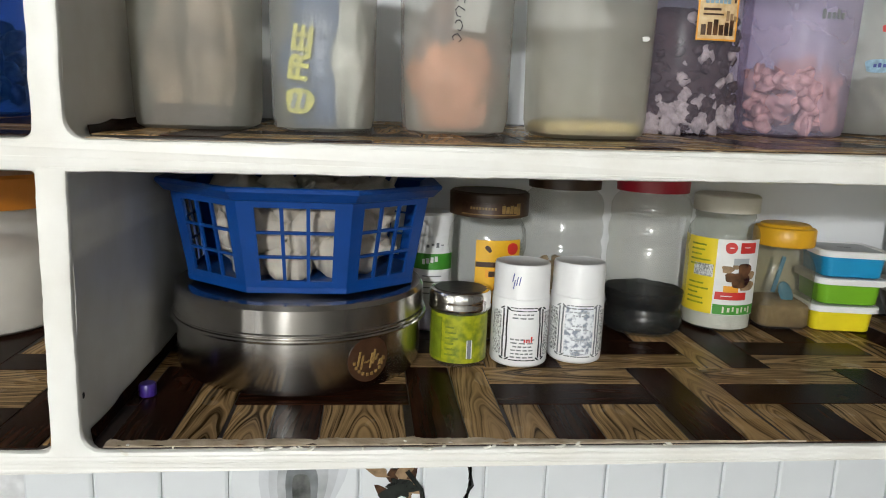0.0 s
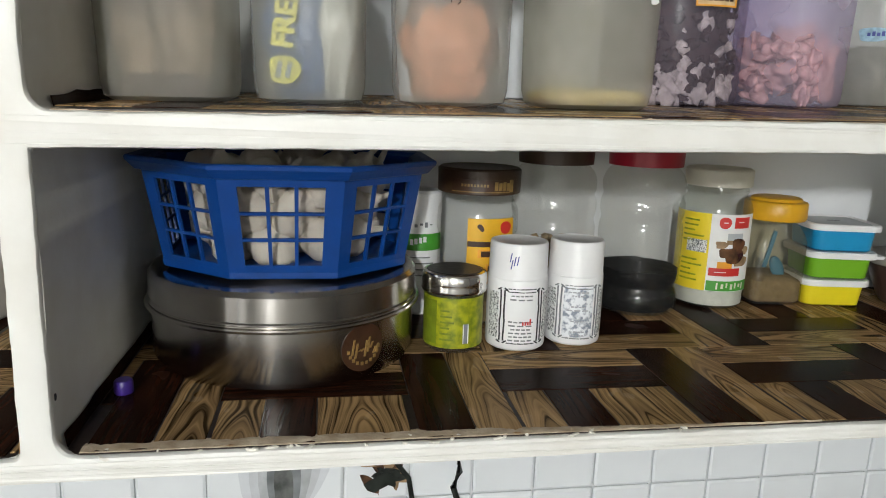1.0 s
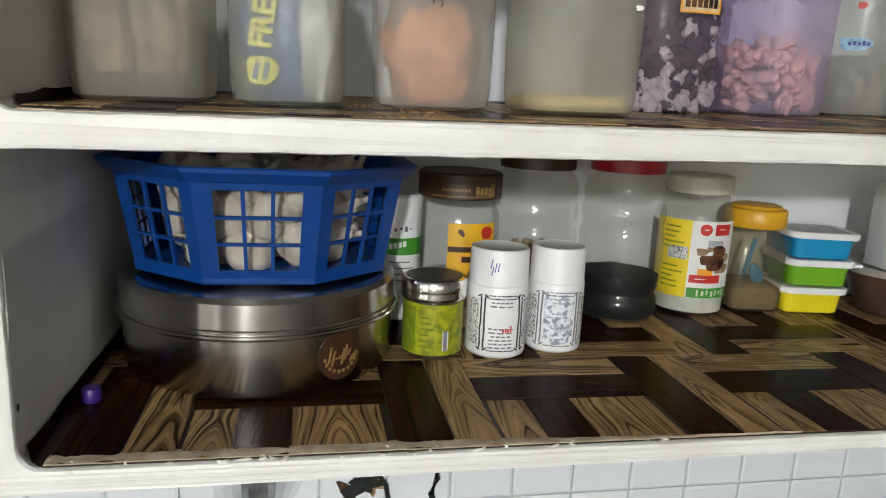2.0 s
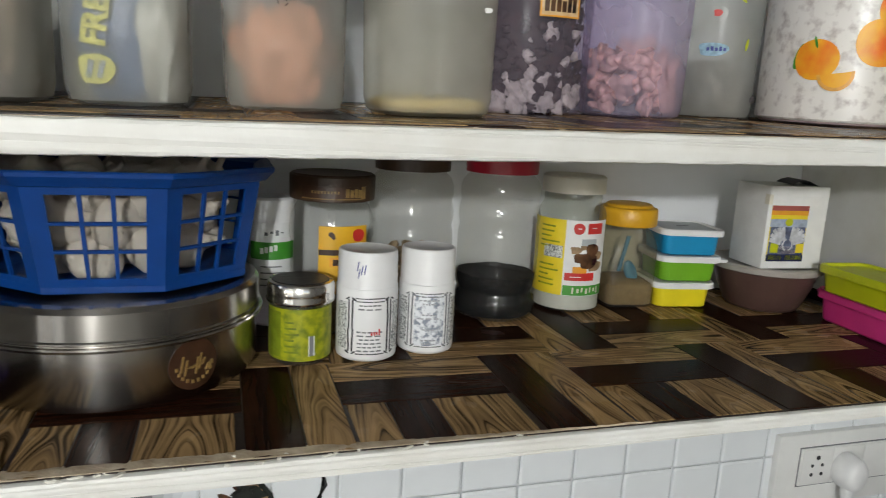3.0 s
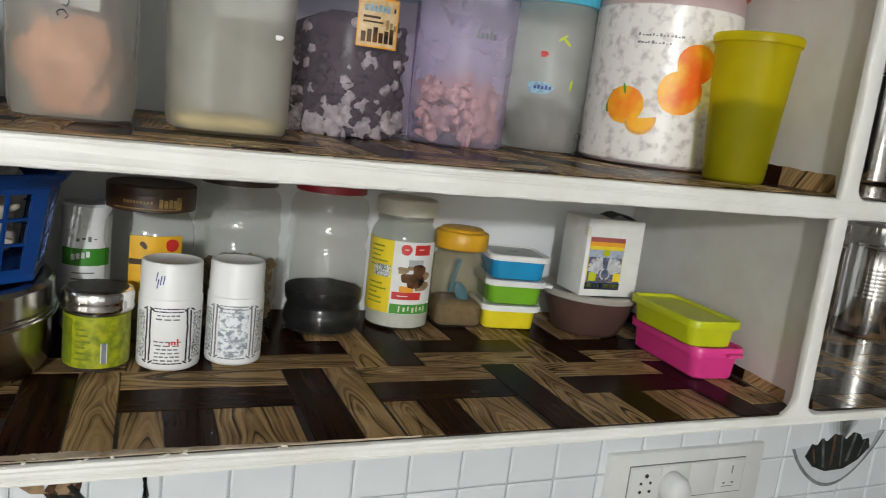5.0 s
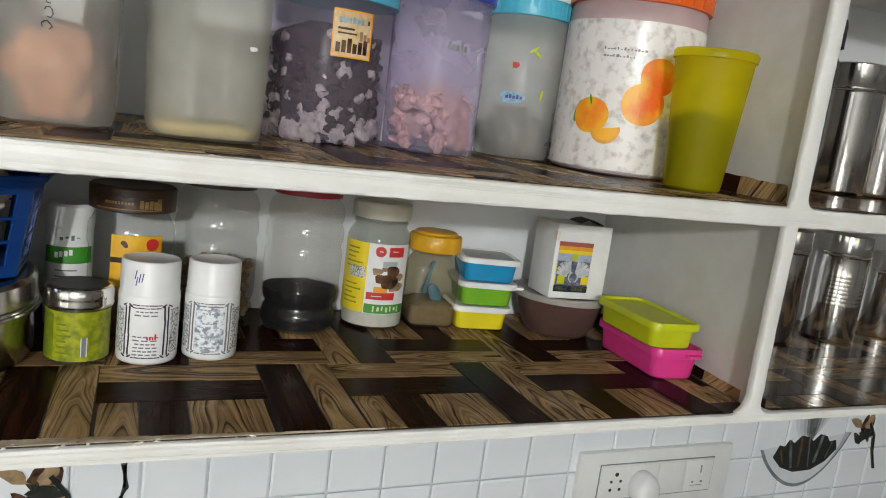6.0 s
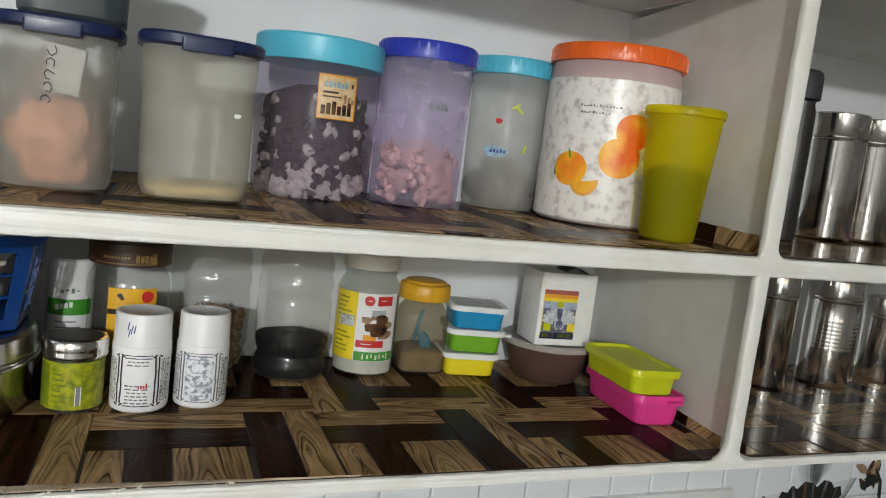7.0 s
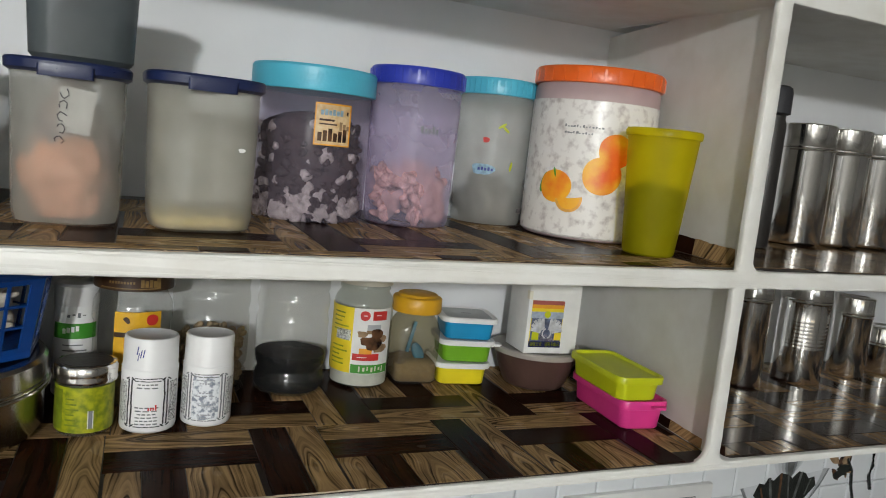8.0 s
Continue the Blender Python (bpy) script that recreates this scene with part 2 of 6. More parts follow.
M_CARD = mat("white_card", (0.8, 0.8, 0.78), 0.65, var=0.04, scale=60)
M_CARDGREY = mat("grey_lid_inset", (0.42, 0.45, 0.47), 0.4, var=0.06)
M_BOWL = mat("brown_bowl_plastic", (0.1, 0.055, 0.045), 0.32, var=0.1)
M_PURPLE = mat("purple_cap", (0.045, 0.018, 0.2), 0.4)
M_FROST = frosted("frosted_plastic", (0.7, 0.69, 0.63), 0.37, 0.26)
M_FROST_PALE = frosted("pale_frosted_plastic", (0.82, 0.82, 0.77), 0.34, 0.26)
M_FROST_DIM = frosted("yellowed_frosted_plastic", (0.66, 0.645, 0.575), 0.4, 0.28, (0.96, 0.95, 0.91))
M_LILAC = frosted("lilac_plastic", (0.72, 0.66, 0.85), 0.29, 0.3, (0.93, 0.88, 0.97))
M_LILAC_D = frosted("violet_clear_plastic", (0.47, 0.43, 0.54), 0.22, 0.25, (0.9, 0.86, 0.92))
M_GREYFROST = frosted("grey_frosted_plastic", (0.085, 0.105, 0.115), 0.8, 0.35)
M_BOWLLID = mat("warm_grey_lid_plastic", (0.36, 0.33, 0.3), 0.4, var=0.08)
M_TUMBLER = frosted("olive_yellow_plastic", (0.8, 0.72, 0.012), 0.38, 0.32, (0.95, 0.88, 0.12))
M_CLEAR = clear("clear_plastic", (0.9, 0.9, 0.885), haze=0.02)
M_GLASS = clear("clear_glass", (0.85, 0.86, 0.83), 0.09, 0.03)
M_GLASS_DUSTY = clear("dusty_clear_plastic", (0.78, 0.75, 0.66), 0.09, 0.04)
M_PORCELAIN = mat("marbled_white_sleeve", (0.8, 0.775, 0.74), 0.3, var=0.2, scale=95, bump=0.05, tone=(0.47, 0.42, 0.4), spread=(0.28, 0.5))
M_FRUIT = mat("orange_fruit_print", (0.9, 0.45, 0.02), 0.4, var=0.12, scale=26, tone=(0.82, 0.13, 0.008), spread=(0.38, 0.62))
M_FRUIT_L = mat("orange_flesh_print", (0.86, 0.42, 0.08), 0.4, var=0.1, scale=150)
M_PINKFROST = frosted("pinkish_frosted_plastic", (0.86, 0.67, 0.68), 0.75, 0.3)
M_ORANGEBAG = mat("orange_packet", (0.82, 0.37, 0.21), 0.45, var=0.2, scale=35, bump=1.0, bscale=45)
M_BLUEBAG = mat("slate_blue_packet", (0.08, 0.15, 0.33), 0.35, var=0.2, scale=35, bump=0.3, bscale=90)
M_BROWNBAG = mat("brown_plastic_pouch", (0.36, 0.22, 0.16), 0.4, var=0.25, scale=60, bump=0.6, bscale=60, tone=(0.1, 0.08, 0.1))
M_YTEXT = mat("yellow_lettering", (0.82, 0.78, 0.1), 0.5)
M_SILVERBAG = mat("silver_packet", (0.74, 0.74, 0.68), 0.35, var=0.2, scale=40, bump=0.4, bscale=80)
M_DAL = mat("yellow_split_pulse", (0.82, 0.63, 0.24), 0.6, var=0.15, scale=300)
M_ALMOND = mat("pinkish_almond", (0.86, 0.53, 0.45), 0.65, var=0.2, scale=120, bump=0.3)
M_SPICE = mat("dark_spice", (0.03, 0.028, 0.02), 0.7, var=0.3, scale=60)
M_FLAKES = mat("pale_dried_flakes", (0.72, 0.66, 0.6), 0.7, var=0.2, scale=150)
M_SLICES = mat("beige_bag_plastic", (0.6, 0.46, 0.33), 0.6, var=0.3, scale=22, tone=(0.14, 0.1, 0.08), bump=0.5, bscale=40)
M_DARKFOOD = mat("dark_dried_food", (0.075, 0.042, 0.04), 0.7, var=0.3, scale=90)
M_GREYFOOD = mat("grey_packets", (0.3, 0.27, 0.24), 0.5, var=0.3, scale=75, tone=(0.04, 0.035, 0.045), spread=(0.4, 0.6), bump=0.5)
M_SEEDS = mat("black_seeds", (0.004, 0.004, 0.005), 0.62, var=0.2, scale=500, bump=0.5, bscale=900)
M_SEEDS.node_tree.nodes["Principled BSDF"].inputs["Specular IOR Level"].default_value = 0.12
M_PEANUT = mat("peanut", (0.5, 0.36, 0.2), 0.7, var=0.2, scale=200, bump=0.4)
M_POWDER = mat("brown_powder", (0.33, 0.24, 0.12), 0.85, var=0.12, scale=150, bump=0.3)
M_WPOWDER = mat("white_powder", (0.78, 0.77, 0.72), 0.8, var=0.08, scale=150, bump=0.3)
M_BLUESPOON = mat("light_blue_plastic", (0.09, 0.28, 0.46), 0.4)
M_BLUEBEAN = mat("blue_tinted_packets", (0.04, 0.08, 0.2), 0.35, var=0.3, scale=40, bump=0.3)
M_BLUEFROST = frosted("deep_blue_plastic", (0.02, 0.1, 0.35), 0.4, 0.3, (0.4, 0.6, 0.95))
M_TAN_FROST = frosted("white_frosted_plastic", (0.7, 0.66, 0.6), 0.5, 0.38)
M_FADERED = mat("faded_red_print", (0.42, 0.1, 0.09), 0.5, var=0.15)
M_SKYPRINT = mat("pale_blue_print", (0.45, 0.52, 0.66), 0.5, var=0.2, scale=120)
M_DUSKPRINT = mat("dusky_blue_print", (0.13, 0.16, 0.27), 0.5, var=0.3, scale=140)
M_LILACPRINT = mat("lilac_grey_print", (0.45, 0.4, 0.5), 0.5, var=0.2, scale=120)
M_PALEPRINT = mat("pale_grey_emblem_print", (0.66, 0.67, 0.72), 0.5, var=0.2, scale=150)
M_GOLD = mat("gold_print", (0.3, 0.19, 0.06), 0.4, var=0.2, scale=200)
M_SEAL = mat("dark_brown_sticker", (0.06, 0.025, 0.012), 0.35, var=0.2, scale=90)
M_PLATE = mat("white_switch_plastic", (0.8, 0.8, 0.78), 0.35, var=0.03)
M_PRINT_BR = mat("brown_tile_print", (0.17, 0.08, 0.035), 0.2, var=0.35, scale=60, tone=(0.02, 0.012, 0.01), coat=0.3)
M_PRINT_TAN = mat("tan_tile_print", (0.45, 0.3, 0.17), 0.2, var=0.25, scale=80, coat=0.3)
M_PRINT_GREY = mat("grey_tile_print", (0.3, 0.32, 0.33), 0.2, var=0.25, scale=30, coat=0.3)
M_PRINT_PALE = mat("pale_tile_print", (0.55, 0.57, 0.59), 0.2, var=0.15, scale=30, coat=0.3)
M_PRINT_FAINT2 = mat("fainter_tile_print", (0.64, 0.665, 0.69), 0.2, var=0.08, scale=40, coat=0.3)
M_PRINT_FAINT3 = mat("faintest_tile_print", (0.72, 0.747, 0.775), 0.2, var=0.05, scale=40, coat=0.3)
M_PRINT_FAINT = mat("faint_tile_print", (0.55, 0.57, 0.59), 0.2, var=0.15, scale=40, coat=0.3)
M_PRINT_DUSK = mat("dusky_tile_print", (0.2, 0.21, 0.2), 0.2, var=0.35, scale=40, coat=0.3)
M_PRINT_BLACK = mat("black_tile_print", (0.03, 0.035, 0.03), 0.2, var=0.3, scale=50, coat=0.3)


# ---- mesh tools ----
def finish(name, bm, material, parent=None, label="", sharp=38, smooth=True):
    bmesh.ops.recalc_face_normals(bm, faces=bm.faces)
    me = bpy.data.meshes.new(name)
    bm.to_mesh(me)
    bm.free()
    if smooth:
        me.shade_smooth()
        me.set_sharp_from_angle(angle=radians(sharp))
    me.materials.append(material)
    ob = new(name, me)
    ob.parent = parent
    return tagged(ob, label)


def part(name, bm, material, parent, label="", **kw):
    return finish(name, bm, material, parent, label, **kw)


def thing(name, m, label, category, group=""):
    ob = new(name)
    ob.empty_display_size = 0.02
    ob.matrix_world = m
    return tagged(ob, label, category, group)


def loft(bm, loops, close=True, cap=(True, True)):
    rings = [[bm.verts.new(p) for p in lp] for lp in loops]
    n = len(rings[0])
    for a, b in zip(rings, rings[1:]):
        for i in range(n if close else n - 1):
            j = (i + 1) % n
            bm.faces.new((a[i], a[j], b[j], b[i]))
    if cap[0]:
        bm.faces.new(rings[0][::-1])
    if cap[1]:
        bm.faces.new(rings[-1])
    return bm


def lathe(profile, seg=40, bm=None, cx=0.0, cy=0.0, caps=(True, True)):
    bm = bm or bmesh.new()
    loops = [[(cx + max(r, 0.0004) * math.cos(2 * math.pi * i / seg), cy + max(r, 0.0004) * math.sin(2 * math.pi * i / seg), z) for i in range(seg)] for r, z in profile]
    return loft(bm, loops, cap=caps)


def vessel(profile, wall=0.0012, seg=40):
    """A turned vessel; with a wall it is hollow: outside up along the profile, then back down inside it."""
    if not wall:
        return lathe([(0.0, profile[0][1])] + profile + [(0.0, profile[-1][1])], seg)
    inner = [(max(r - wall, 0.0), max(z, profile[0][1] + wall * 1.5)) for r, z in profile[::-1]]
    inner.append((0.0, profile[0][1] + wall * 1.5))
    return lathe([(0.0, profile[0][1])] + profile + inner, seg)


def rrect(w, d, r, n=5):
    pts = []
    r = min(r, w / 2 - 1e-4, d / 2 - 1e-4)
    for k, (sx, sy) in enumerate(((1, 1), (-1, 1), (-1, -1), (1, -1))):
        for i in range(n + 1):
            a = math.pi / 2 * (k + i / n)
            pts.append((sx * (w / 2 - r) + r * math.cos(a), sy * (d / 2 - r) + r * math.sin(a)))
    return pts


def rr_loft(stack, n=5, bm=None, cap=(True, True)):
    """Rounded rectangles (w, d, r, z) one above the other."""
    bm = bm or bmesh.new()
    return loft(bm, [[(x, y, z) for x, y in rrect(w, d, r, n)] for w, d, r, z in stack], cap=cap)


def rr_vessel(stack, wall=0.0014, n=6):
    if not wall:
        return rr_loft(stack, n)
    z0 = stack[0][3]
    inner = [(w - 2 * wall, d - 2 * wall, max(r - wall, 0.001), max(z, z0 + wall)) for w, d, r, z in stack[::-1]]
    return rr_loft(stack + inner, n)


def box(bm, x0, x1, y0, y1, z0, z1, m=None):
    vs = [bm.verts.new(Vector((x, y, z)) if m is None else m @ Vector((x, y, z))) for x in (x0, x1) for y in (y0, y1) for z in (z0, z1)]
    for f in ((0, 1, 3, 2), (4, 6, 7, 5), (0, 4, 5, 1), (2, 3, 7, 6), (0, 2, 6, 4), (1, 5, 7, 3)):
        bm.faces.new([vs[i] for i in f])
    return bm


def bevel_box(x0, x1, y0, y1, z0, z1, b=0.001, seg=2, bm=None):
    t = bm or bmesh.new()
    box(t, x0, x1, y0, y1, z0, z1)
    bmesh.ops.bevel(t, geom=t.edges[:], offset=b, segments=seg, profile=0.5, affect="EDGES")
    return t


def wrap(bm, r, face, s0, s1, z0, z1, th=0.0003, r1=None, n=None, skew=0.0):
    """A thin curved patch on a turned body of radius r (r1 at its top): arc lengths s0 to s1 from the bearing face (degrees)."""
    n = n or max(1, int(abs(s1 - s0) / 0.004) + 1)
    r1 = r if r1 is None else r1
    cols = []
    for i in range(n + 1):
        s = s0 + (s1 - s0) * i / n
        a = radians(face) + s / r
        c = [((rr + o) * math.cos(a + sk), (rr + o) * math.sin(a + sk), z) for rr, z, o, sk in ((r, z0, -0.0002, 0), (r, z0, th, 0), (r1, z1, th, skew), (r1, z1, -0.0002, skew))]
        cols.append([bm.verts.new(p) for p in c])
    for a, b in zip(cols, cols[1:]):
        for k in range(4):
            bm.faces.new((a[k], a[(k + 1) % 4], b[(k + 1) % 4], b[k]))
    bm.faces.new(cols[0][::-1]), bm.faces.new(cols[-1])
    return bm


def wrap_blob(bm, r, face, s, z, rs, rz, th=0.0004, n=22, a0=0.0, a1=360.0, wob=0.0, tilt=0.0):
    """A round or half-round print on a turned body."""
    def put(u, v, o):
        u, v = u * math.cos(tilt) - v * math.sin(tilt), u * math.sin(tilt) + v * math.cos(tilt)
        a = radians(face) + (s + u) / r
        return bm.verts.new(((r + o) * math.cos(a), (r + o) * math.sin(a), z + v))
    full = a1 - a0 >= 360
    angs = [radians(a0 + (a1 - a0) * i / n) for i in range(n if full else n + 1)]
    def at(a, f, o):
        return put(f * rs * math.cos(a) * (1 + wob * math.sin(3 * a + 1)), f * rz * math.sin(a) * (1 + wob * math.cos(2 * a)), o)
    steps = max(1, round(rs / 0.006))
    c = put(0, 0, th)
    rings = [[at(a, (k + 1) / steps, th) for a in angs] for k in range(steps)] + [[at(a, 1, -0.0002) for a in angs]]
    m = len(angs)
    for i in range(m if full else m - 1):
        j = (i + 1) % m
        bm.faces.new((c, rings[0][i], rings[0][j]))
        for p, q in zip(rings, rings[1:]):
            bm.faces.new((p[i], q[i], q[j], p[j]))
    return bm


def lump(bm, c, rx, ry, rz, rot, seg=8, rings=5, wob=0.15, rng=random):
    """A small uneven rounded body."""
    m = Matrix.Translation(c) @ Euler(rot).to_matrix().to_4x4()
    k = rng.random() * 10
    loops = []
    for j in range(1, rings):
        t = math.pi * j / rings
        lp = []
        for i in range(seg):
            a = 2 * math.pi * i / seg
            g = 1 + wob * noise.noise((k + math.cos(a) * 1.3, math.sin(a) * 1.3, math.cos(t) * 1.3))
            lp.append(m @ Vector((rx * g * math.sin(t) * math.cos(a), ry * g * math.sin(t) * math.sin(a), -rz * g * math.cos(t))))
        loops.append(lp)
    return loft(bm, loops)


def tube(bm, pts, r, seg=8):
    loops = []
    for i, p in enumerate(pts):
        d = (Vector(pts[min(i + 1, len(pts) - 1)]) - Vector(pts[max(i - 1, 0)])).normalized()
        q = d.to_track_quat("Z", "Y").to_matrix()
        loops.append([Vector(p) + q @ Vector((r * math.cos(2 * math.pi * k / seg), r * math.sin(2 * math.pi * k / seg), 0)) for k in range(seg)])
    return loft(bm, loops)


# ---- the setting: masonry shelves in front of a tiled kitchen wall ----
FRONT, BACK = 0.611, 0.968
LOW = 1.300                       # top of the lower board
DIV_L = -0.186


RISE = 0.03                       # the middle board climbs a little towards the wall


def up_top(x, y=FRONT):
    return 1.5043 + 0.015 * x + RISE * (y - 0.69)


def up_under(x):
    return 1.4824 + 0.0149 * x


CEIL_RISE = 0.08                  # the top board's underside climbs towards the wall


def ceil_under(x):
    return 1.7915 + 0.02 * (x - 0.722)


def side_face(y):
    """The canister partition's face runs askew: x at depth y."""
    return 0.7205 + 0.09 * (y - 0.635)


def board(name, x0, x1, under, top, label, front=FRONT + 0.0035, rough=0.0006, step=0.006, back=BACK, rise=0.0, lift=0.0):
    """A hand-plastered board with a worn, nearly square front edge."""
    bm, loops = bmesh.new(), []
    n = int((x1 - x0) / step)
    for i in range(n + 1):
        x = x0 + (x1 - x0) * i / n
        u, t = under(x), top(x)
        b = 0.0026
        ring = [(back, u + lift * (back - front)), (front + b, u), (front + b * 0.3, u + b * 0.3), (front, u + b)]
        ring += [(front, (u + t) / 2), (front, t - b), (front + b * 0.3, t - b * 0.3), (front + b, t), (back, t + rise * (back - front))]
        lp = []
        for k, (y, z) in enumerate(ring):
            j = rough if 0 < k < 8 else 0
            lp.append((x, y + 1.4 * j * noise.noise((x * 38, k * 0.7, z)) + j * noise.noise((x * 130, k, 3)), z + j * 0.8 * noise.noise((x * 55, k * 0.9, 7))))
        loops.append(lp)
    loft(bm, loops)
    return tagged(finish(name, bm, M_PAINT, None, label, sharp=28), kind="structure")


def divider(name, ring, z0, z1, label):
    """An upright plastered partition; ring is its plan, from the wall round its soft front edge and back."""
    bm, loops = bmesh.new(), []
    n = int((z1 - z0) / 0.008)
    for i in range(n + 1):
        z = z0 + (z1 - z0) * i / n
        loops.append([(x + (0.0007 * noise.noise((z * 40, k, x)) if y < 0.8 else 0), y + (0.0007 * noise.noise((z * 45, k, 5)) if y < 0.8 else 0), z) for k, (x, y) in enumerate(ring)])
    loft(bm, loops)
    return tagged(finish(name, bm, M_PAINT, None, label, sharp=30), kind="structure")


def fillet(bm, x, s, zf, r, up=1, y0=FRONT + 0.0055, y1=BACK, run=0.0, rise=0.0):
    """Plaster run into the angle between a partition and a board."""
    loops = []
    for i in range(24):
        y = y0 + (y1 - y0) * i / 23
        q = r * (1 + 0.35 * noise.noise((y * 30, x, zf)))
        arc = [(x + s * q * (1 - math.cos(a)), zf + up * q * (1 - math.sin(a))) for a in [math.pi / 2 * k / 5 for k in range(6)]]
        lp = [(x - s * 0.001, zf - up * 0.001)] + arc[::-1]
        loops.append([(px + run * (y - y0), y, pz + rise * (y - y0)) for px, pz in lp])
    loft(bm, loops)


X0, X1 = ROOM_L, ROOM_R
board("shelf_board_lower", X0, X1, lambda x: 1.2868 + 0.0063 * x, lambda x: LOW, "white painted masonry lower shelf with a chipped edge", rough=0.0009)
board("shelf_board_middle", X0, X1, up_under, up_top, "white painted masonry middle shelf with a worn edge", rise=RISE)
board("shelf_board_top", X0, X1, ceil_under, lambda x: ceil_under(x) + 0.024, "white painted masonry top shelf", lift=CEIL_RISE)
F0 = FRONT + 0.0035               # the partitions stop just behind the facing


def bay(x0, x1, lo, hi, r, grow):
    """The outline of one bay's opening, corners rounded by r (bottom left, bottom right, top right, top left), as (x, z)."""
    pts, n = [], 5
    for k, (cx, sx, f, sz) in enumerate(((x0 - grow, 1, lo, 1), (x1 + grow, -1, lo, 1), (x1 + grow, -1, hi, -1), (x0 - grow, 1, hi, -1))):
        q = max(r[k] - grow, 0.0004)
        turn = [(q * (1 - math.cos(a)), q * (1 - math.sin(a))) for a in [math.pi / 2 * i / n for i in range(n + 1)]]
        for dx, dz in (turn if k in (0, 2) else turn[::-1]):
            x = cx + sx * dx
            pts.append((x, f(x) - sz * grow + sz * dz))
    out = []
    for (xa, za), (xb, zb) in zip(pts, pts[1:] + pts[:1]):
        m = {True: 120, False: 1}[math.hypot(xb - xa, zb - za) > 0.05]
        for i in range(m):
            x, z = xa + (xb - xa) * i / m, za + (zb - za) * i / m
            out.append((x + 0.0007 * noise.noise((x * 40, z * 40, 1)) + 0.0004 * noise.noise((x * 130, z * 130, 2)), z + 0.0007 * noise.noise((x * 40, z * 40, 5)) + 0.0004 * noise.noise((x * 130, z * 130, 6))))
    return out


def plaster_front(openings, x0, x1, lo, hi):
    """The plastered front of boards and partitions in one piece, with a soft worn edge round each bay."""
    bm, flat_edges = bmesh.new(), []

    def ring(pts, y):
        vs = [bm.verts.new((x, y + (0.0006 * noise.noise((x * 35, z * 35, 9)) if y < FRONT + 0.001 else 0), z)) for x, z in pts]
        return vs

    outer = []
    n = int((x1 - x0) / 0.02)
    outer += [(x0 + (x1 - x0) * i / n, lo(x0 + (x1 - x0) * i / n)) for i in range(n + 1)]
    outer += [(x1 - (x1 - x0) * i / n, hi(x1 - (x1 - x0) * i / n)) for i in range(n + 1)]
    rings = [[ring(outer, FRONT), ring(outer, FRONT + 0.0036)]]
    for args in openings:
        rings.append([ring(bay(*args, g), FRONT + y) for g, y in ((0.0024, 0.0), (0.0007, 0.0007), (0.0, 0.0024), (0.0, 0.0045), (0.0006, 0.008))])
    for group in rings:
        for a, b in zip(group, group[1:]):
            for i in range(len(a)):
                j = (i + 1) % len(a)
                bm.faces.new((a[i], a[j], b[j], b[i]))
        flat_edges += [bm.edges.get((group[0][i], group[0][(i + 1) % len(group[0])])) for i in range(len(group[0]))]
    bmesh.ops.triangle_fill(bm, use_beauty=True, edges=flat_edges, normal=(0, -1, 0))
    tagged(finish("shelf_front", bm, M_PAINT, None, "white painted shelf front with chipped, rounded edges", sharp=35), kind="structure")


divider("partition_1", [(-0.2045, BACK), (-0.2045, F0 + 0.001), (-0.2035, F0), (-0.187, F0), (-0.186, F0 + 0.001), (-0.186, BACK)], 1.2868, 1.8, "white painted upright partition between shelf bays")
# this far-left one is unseen, added to keep western light off the next bay
divider("unseen_partition", [(-1.0905, BACK), (-1.0905, F0), (-1.0725, F0), (-1.0725, BACK)], 1.2868, 1.8, "unseen white upright partition of the neighbouring bay, added to block light")
divider("partition_2", [(0.775, BACK), (0.726, 0.64), (0.7165, FRONT + 0.006), (0.7145, F0), (0.7035, F0), (0.7025, FRONT + 0.006), (0.7095, FRONT + 0.014), (0.7165, FRONT + 0.021), (side_face(0.645), 0.645), (side_face(BACK), BACK)], 1.2918, 1.806, "white painted upright partition with a rounded edge")

soft, low_right = (0.014, 0.006, 0.002, 0.002), (0.014, 0.02, 0.002, 0.002)
flat_low = lambda x: LOW
plaster_front([(-1.072, -0.2045, flat_low, up_under, soft), (DIV_L, 0.6986, flat_low, up_under, low_right), (0.7155, 1.9, flat_low, up_under, soft),
               (-1.072, -0.2045, up_top, ceil_under, soft), (DIV_L, 0.7015, up_top, ceil_under, soft), (0.7205, 1.9, up_top, ceil_under, soft)],
              ROOM_L, ROOM_R, lambda x: 1.2868 + 0.0063 * x, lambda x: ceil_under(x) + 0.024)

bm = bmesh.new()
for x, s in ((DIV_L, 1), (-0.2045, -1)):
    fillet(bm, x, s, LOW, 0.0045)
    fillet(bm, x, s, up_top(x), 0.0045, rise=RISE)
    fillet(bm, x, s, up_under(x), 0.003, -1)
    fillet(bm, x, s, ceil_under(x), 0.003, -1, rise=CEIL_RISE)
fillet(bm, 0.7165, -1, ceil_under(0.71), 0.002, -1, run=0.09, rise=CEIL_RISE)
tagged(finish("trim", bm, M_PAINT, None, "white plaster run into the shelf corners", sharp=60), kind="structure")


def wall(name, x0, x1, y0, y1, z0, z1, material, label):
    return tagged(finish(name, box(bmesh.new(), x0, x1, y0, y1, z0, z1), material, None, label, smooth=False), kind="structure")


